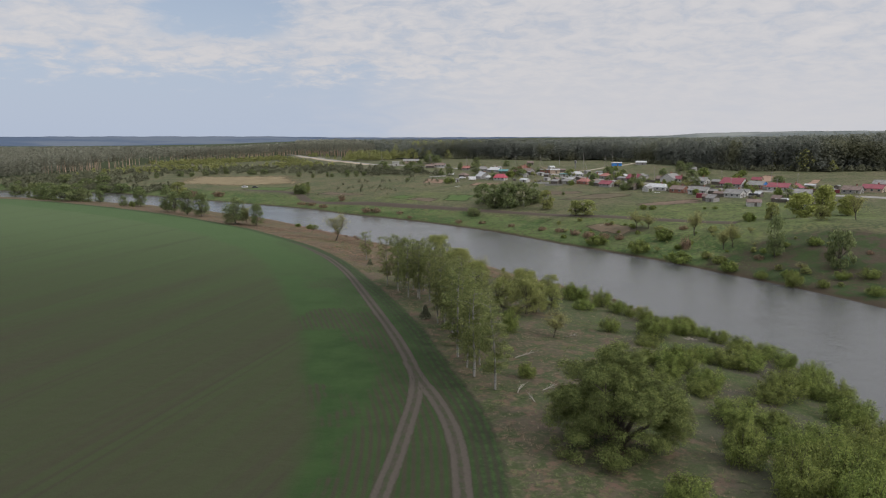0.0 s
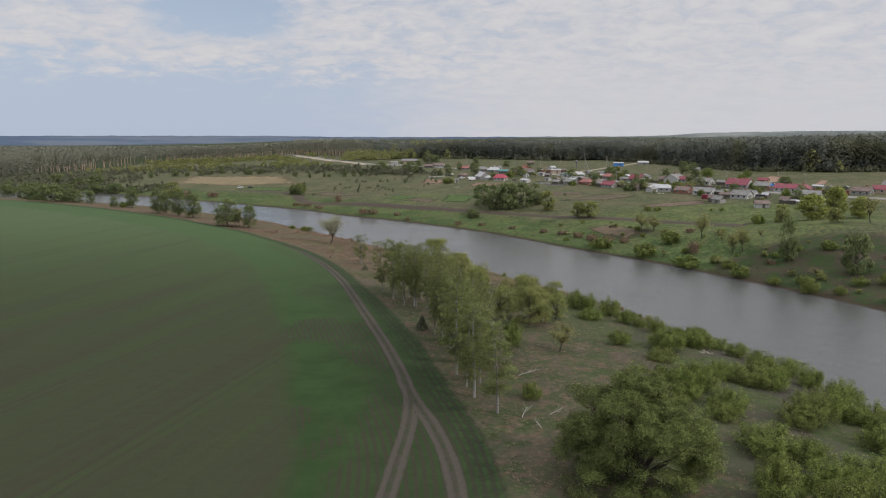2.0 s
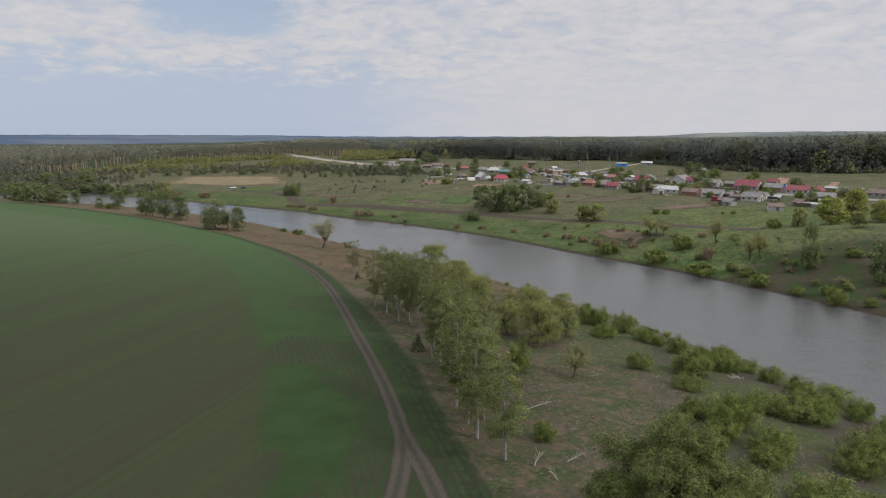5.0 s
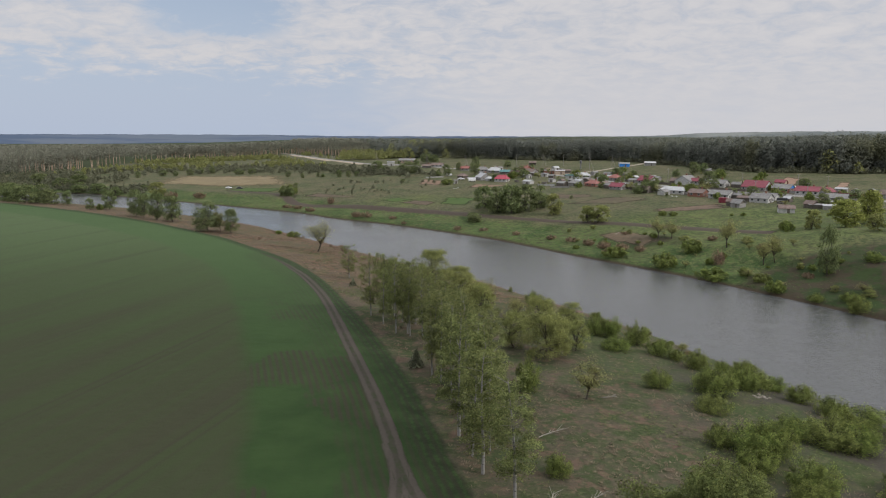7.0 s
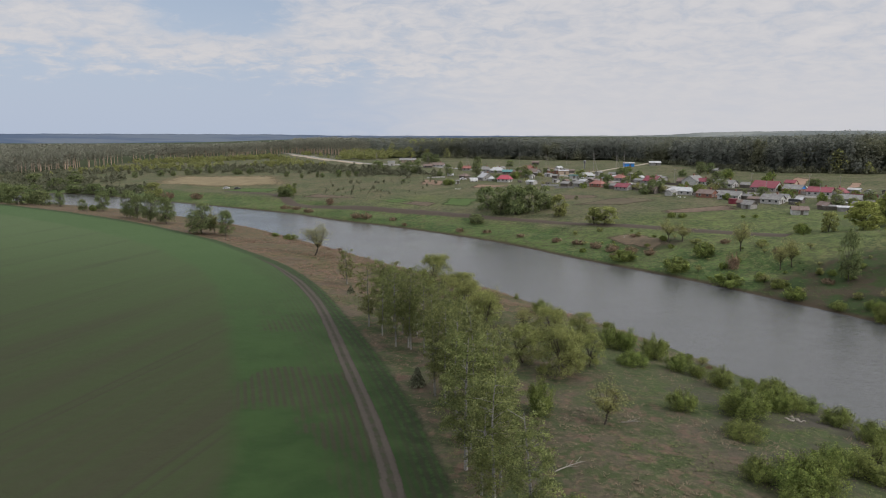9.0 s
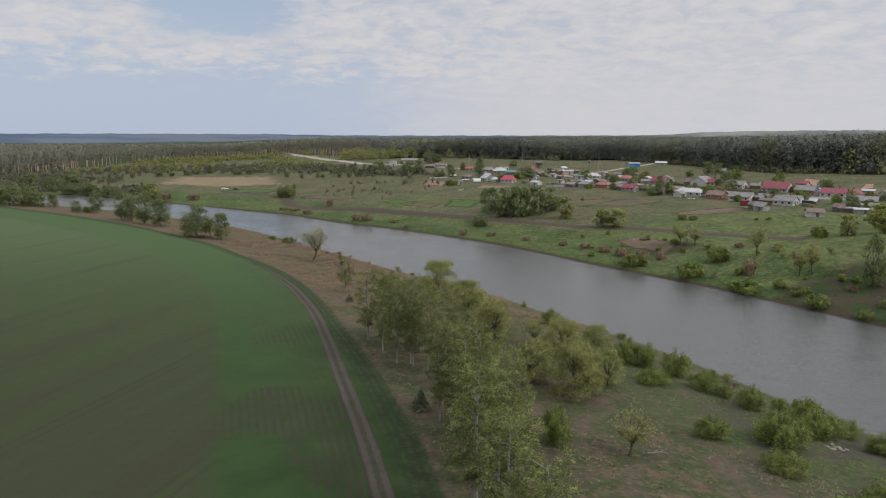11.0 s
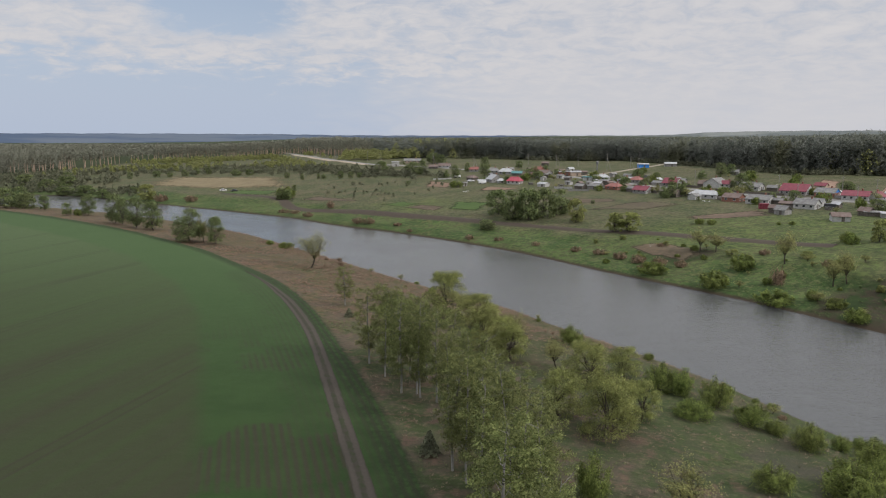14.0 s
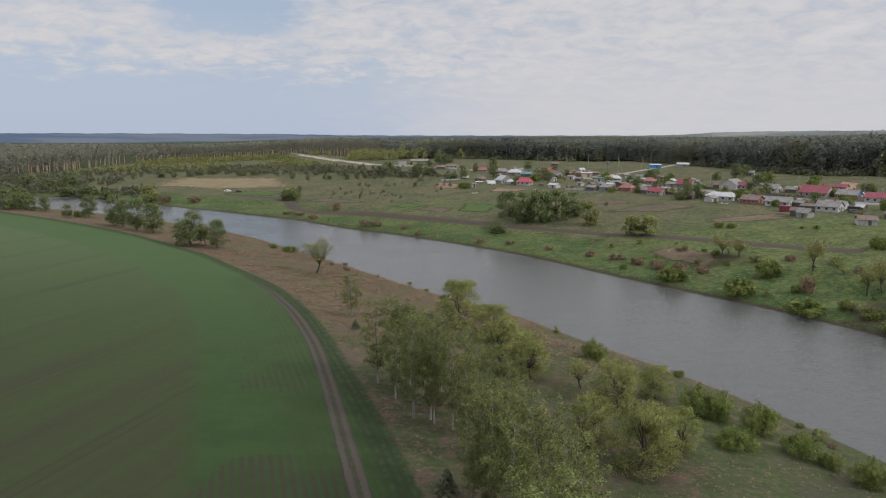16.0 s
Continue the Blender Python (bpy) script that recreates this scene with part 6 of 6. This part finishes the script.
# ---- scrub of the far bank ----
def bank_scrub():
    rng = random.Random(31)
    made = 0
    while made < 70:
        x, y = rng.uniform(45, 135), rng.uniform(168, 300)
        z, dn, df, de = (q[0] for q in lie(np.array([x]), np.array([y])))
        if not 2 < df < 34:
            continue
        h = rng.uniform(0.7, 2.4) * (1.1 if df < 14 else 0.8)
        kind = rng.choice(("shrub", "willow", "bare", "shrub", "willow", "bare", "rust"))
        sow(KINDS[kind], x, y, h * rng.uniform(1.3, 2.1), h, GROUPS["farbank"])
        made += 1
    for x, y, w, h in ((57, 271, 5, 2.6), (53, 277, 4.5, 2.4), (62, 266, 5, 2.8), (48, 284, 4, 2), (67, 262, 4, 2.2), (42, 291, 4, 1.8), (30, 304, 3.5, 1.6), (18, 317, 3.5, 1.6)):
        sow(KINDS["rust"], x, y, w, h, GROUPS["farbank"])


def shore_bushes():
    """Low bushes dotted along the near waterline."""
    rng = random.Random(47)
    for k in range(26):
        p = NEAR_SHORE[np.argmin(np.abs(NEAR_SHORE[:, 1] - rng.uniform(150, 305)) + 1e3 * (NEAR_SHORE[:, 1] < 100))]
        x, y, h = p[0] - rng.uniform(1.5, 5), p[1] + rng.uniform(-6, 4), rng.uniform(0.6, 1.5)
        z, dn, df, de = (q[0] for q in lie(np.array([x]), np.array([y])))
        if dn > 0.8:
            sow(KINDS[rng.choice(("shrub", "bare", "rust", "shrub"))], x, y, h * rng.uniform(1.2, 2.0), h, GROUPS["nearshrub"])


bank_scrub()
shore_bushes()


# ---- distance ----
def far_ridges():
    """Low hills on the skyline, too far to shift, with haze painted into their colour."""
    p = Paint("far_hills", 1.0, 0.0)
    n = p.noise(0.004, 4, 0.6, stretch=(0.35, 1, 4))
    near = p.nodes.new("ShaderNodeSeparateXYZ")
    p.links.new(p.spot, near.inputs[0])
    # haze tones: blue on the left, greyer green on the right
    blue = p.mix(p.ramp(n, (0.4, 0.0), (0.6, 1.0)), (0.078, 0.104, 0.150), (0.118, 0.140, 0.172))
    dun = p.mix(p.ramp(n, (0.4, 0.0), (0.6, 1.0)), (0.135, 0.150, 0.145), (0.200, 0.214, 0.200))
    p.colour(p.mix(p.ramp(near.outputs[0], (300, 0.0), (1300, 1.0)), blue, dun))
    xs = np.linspace(-3900, 3900, 260)
    tops = np.interp(xs, [-3900, -2950, -2600, -2200, -1700, -1100, -750, -300, 500, 1350, 1560, 1750, 2300, 2950, 3900], [40, 42, 46, 46, 45, 43, 36, 34, 34, 36, 46, 58, 66, 66, 62])
    tops = tops + 1.0 * np.sin(xs * 0.02) + 0.8 * np.sin(xs * 0.053 + 1)
    y = 4800 - (xs / 3900) ** 2 * 900
    verts, faces = [], []
    for x, yy, t in zip(xs, y, tops):
        verts += [(x, yy - 500, -10), (x, yy - 120, t * 0.75), (x, yy, t), (x, yy + 60, -10)]
    for i in range(len(xs) - 1):
        faces += [(i * 4 + j, (i + 1) * 4 + j, (i + 1) * 4 + j + 1, i * 4 + j + 1) for j in range(3)]
    tagged(sheet("backdrop", verts, faces, p.mat, smooth=True), "distant skyline hills painted blue-grey with haze", "hills", kind="structure")


far_ridges()


# ---- grass, reeds, weeds ----
def herb(name, a, b):
    """Grass blades: a tone for each blade."""
    p = Paint(name, 0.85, 0.1)
    p.colour(p.mix(p.random(island=True), a, b))
    return p.mat


M_STRAW = herb("dry_grass", (0.115, 0.092, 0.060), (0.19, 0.155, 0.105))
M_GRASS = herb("green_grass", (0.072, 0.092, 0.036), (0.118, 0.134, 0.056))
M_REED = herb("rusty_reeds", (0.155, 0.100, 0.072), (0.225, 0.150, 0.108))
M_WEED = herb("bank_weeds", (0.058, 0.090, 0.026), (0.105, 0.138, 0.045))




def blades(name, label, material, spots, h, w, rng, per=4):
    """Tufts of blades standing on the ground at spots, one body."""
    n = len(spots) * per
    at = np.repeat(spots, per, 0) + np.concatenate([rng.normal(0, w * 0.5, (n, 2)), np.zeros((n, 1))], 1)
    a = rng.uniform(0, 2 * math.pi, n)
    tall = h * rng.uniform(0.5, 1.3, n)
    side = np.stack([np.cos(a), np.sin(a), 0 * a], 1) * (w * rng.uniform(0.3, 0.6, n))[:, None]
    # blades lean away from the tuft, upper side out
    lean = np.stack([-np.sin(a), np.cos(a), 0 * a], 1) * (tall * rng.uniform(1.8, 3.2, n))[:, None]
    tip = at + lean + np.stack([0 * a, 0 * a, tall], 1)
    verts = np.stack([at + side - (0, 0, 0.05), at - side - (0, 0, 0.05), tip - side * 0.35, tip + side * 0.35], 1)
    face_up = np.cross(verts[:, 1] - verts[:, 0], verts[:, 3] - verts[:, 0])[:, 2] > 0
    verts = np.where(face_up[:, None, None], verts, verts[:, ::-1]).reshape(-1, 3)
    up = np.tile((0.0, 0.0, 1.0), (4 * n, 1)) + np.repeat(rng.normal(0, 0.15, (n, 3)), 4, 0)
    ob = new(name, mesh_of(name, verts, np.arange(4 * n).reshape(n, 4), material, up / np.linalg.norm(up, axis=1, keepdims=True)))
    tagged(ob, label, name.split("_")[-1], kind="stuff")


def scatter(rng, n, x0, x1, y0, y1, keep):
    x, y = rng.uniform(x0, x1, n), rng.uniform(y0, y1, n)
    z, dn, df, de = lie(x, y)
    ok = keep(x, y, dn, df, de)
    return np.stack([x, y, z], 1)[ok]


def sow_grass():
    rng = np.random.default_rng(17)
    bank = scatter(rng, 60000, -60, 66, 55, 270, lambda x, y, dn, df, de: (dn > 0.5) & (de < -0.4))
    pick = ripple(bank[:, 0], bank[:, 1], 6, 9) + rng.normal(0, 0.35, len(bank))
    blades("dry_grass", "tufts of dead straw-coloured grass on the bank", M_STRAW, bank[pick > 0.5], 0.14, 0.09, rng, 8)
    blades("green_grass", "rough green grass of the near bank", M_GRASS, bank[pick < -0.55], 0.13, 0.09, rng, 7)
    shore = scatter(rng, 30000, -95, 66, 150, 350, lambda x, y, dn, df, de: (dn > 0.3) & (de < -1) & (ripple(x, y, 9, 4) + rng.normal(0, 0.3, x.size) + np.clip((y - 185) / 60, -0.6, 0.5) - np.clip(dn / 40, 0, 1) > 0.05))
    blades("dry_reeds", "rusty brown dead reeds along the shore", M_REED, shore, 0.22, 0.12, rng, 9)
    far = scatter(rng, 50000, -120, 130, 150, 440, lambda x, y, dn, df, de: (df > 0.2) & (df < 26) & (ripple(x, y, 7, 6) + rng.normal(0, 0.3, x.size) - df / 40 > -0.15))
    blades("bank_weeds", "bright green weeds on the far bank", M_WEED, far, 0.16, 0.12, rng, 7)
    meadow = scatter(rng, 26000, -230, 190, 230, 640, lambda x, y, dn, df, de: (df > 24) & (ripple(x, y, 16, 2) + rng.normal(0, 0.3, x.size) > 0.5))
    blades("meadow_tussocks", "dull tussocks scattered over the meadow", M_STRAW, meadow, 0.14, 0.2, rng, 6)


sow_grass()


def dead_branch(x, y, yaw, size, seed):
    """A fallen bleached bough with twigs."""
    rng = np.random.default_rng(seed)
    thing = new("dead_branch")
    thing.matrix_basis = pose(x, y, height(x, y) + 0.06, 0, 0, yaw)
    v, f = joined([limb(rng, (0, 0, 0.05), (size, 0, 0.5), 0.06, 0.02, 0.05, 6)])
    ob = new("bough", mesh_of("bough", v, f, M_DEADWOOD))
    ob.parent = thing
    for k in range(6):
        t = 0.3 + 0.11 * k
        s = np.array([size * t, 0, 0.05 + 0.45 * t])
        v, f = limb(rng, s, s + (size * 0.3, (-1) ** k * size * rng.uniform(0.12, 0.3), rng.uniform(0, 0.6)), 0.025, 0.01, 0.1, 4)
        ob = new("twig", mesh_of("twig", v, f, M_DEADWOOD))
        ob.parent = thing
    tagged(thing, "bleached dead bough lying on rough grass", "branch", "fallen boughs")


for row in ((11.5, 107.5, 25, 3.4, 1), (10.2, 91.5, 70, 2.6, 2), (13.8, 92.5, 30, 2.2, 3), (22.0, 121.5, -20, 2.0, 4), (12.2, 88.6, 110, 1.8, 5), (8.5, 178, 10, 4, 6), (70, 272, 20, 6, 7), (64, 283, 60, 4, 8)):
    dead_branch(*row)


M_SANDHEAP = plain("pale_sandy_rubble", (0.17, 0.15, 0.125), (0.26, 0.24, 0.205), 5, 0.95, 0.1)


def rubble(x, y, r, seed, material, label):
    rng = np.random.default_rng(seed)
    thing = new("rubble_heap")
    thing.location = (x, y, height(x, y))
    for k in range(14):
        a, d, s = rng.uniform(0, 6.28), r * rng.uniform(0, 1) ** 0.7, rng.uniform(0.15, 0.4)
        bm = bmesh.new()
        bmesh.ops.create_icosphere(bm, subdivisions=1, radius=s)
        for v in bm.verts:
            v.co *= rng.uniform(0.7, 1.15)
            v.co.z *= 0.5
        ob = part("lump", bm, material, thing)
        px, py = x + math.cos(a) * d, y + math.sin(a) * d
        ob.location = (px - x, py - y, height(px, py) - thing.location.z + s * 0.15)
    tagged(thing, label, "rubble")


rubble(46.9, 128.4, 1.3, 5, M_SANDHEAP, "pale sandy rubble on bare ground")
rubble(9.1, 434.5, 2.6, 6, M_WHITE, "pale heap of planks and rubble")
rubble(154, 300, 2.4, 7, M_GREYWALL, "grey heap of scrap beside sheds")
rubble(20.8, 564, 2.4, 8, M_WHITE, "white heap of building rubble")
rubble(113, 366, 2.2, 9, M_WHITE, "white heap of sacks behind a house")
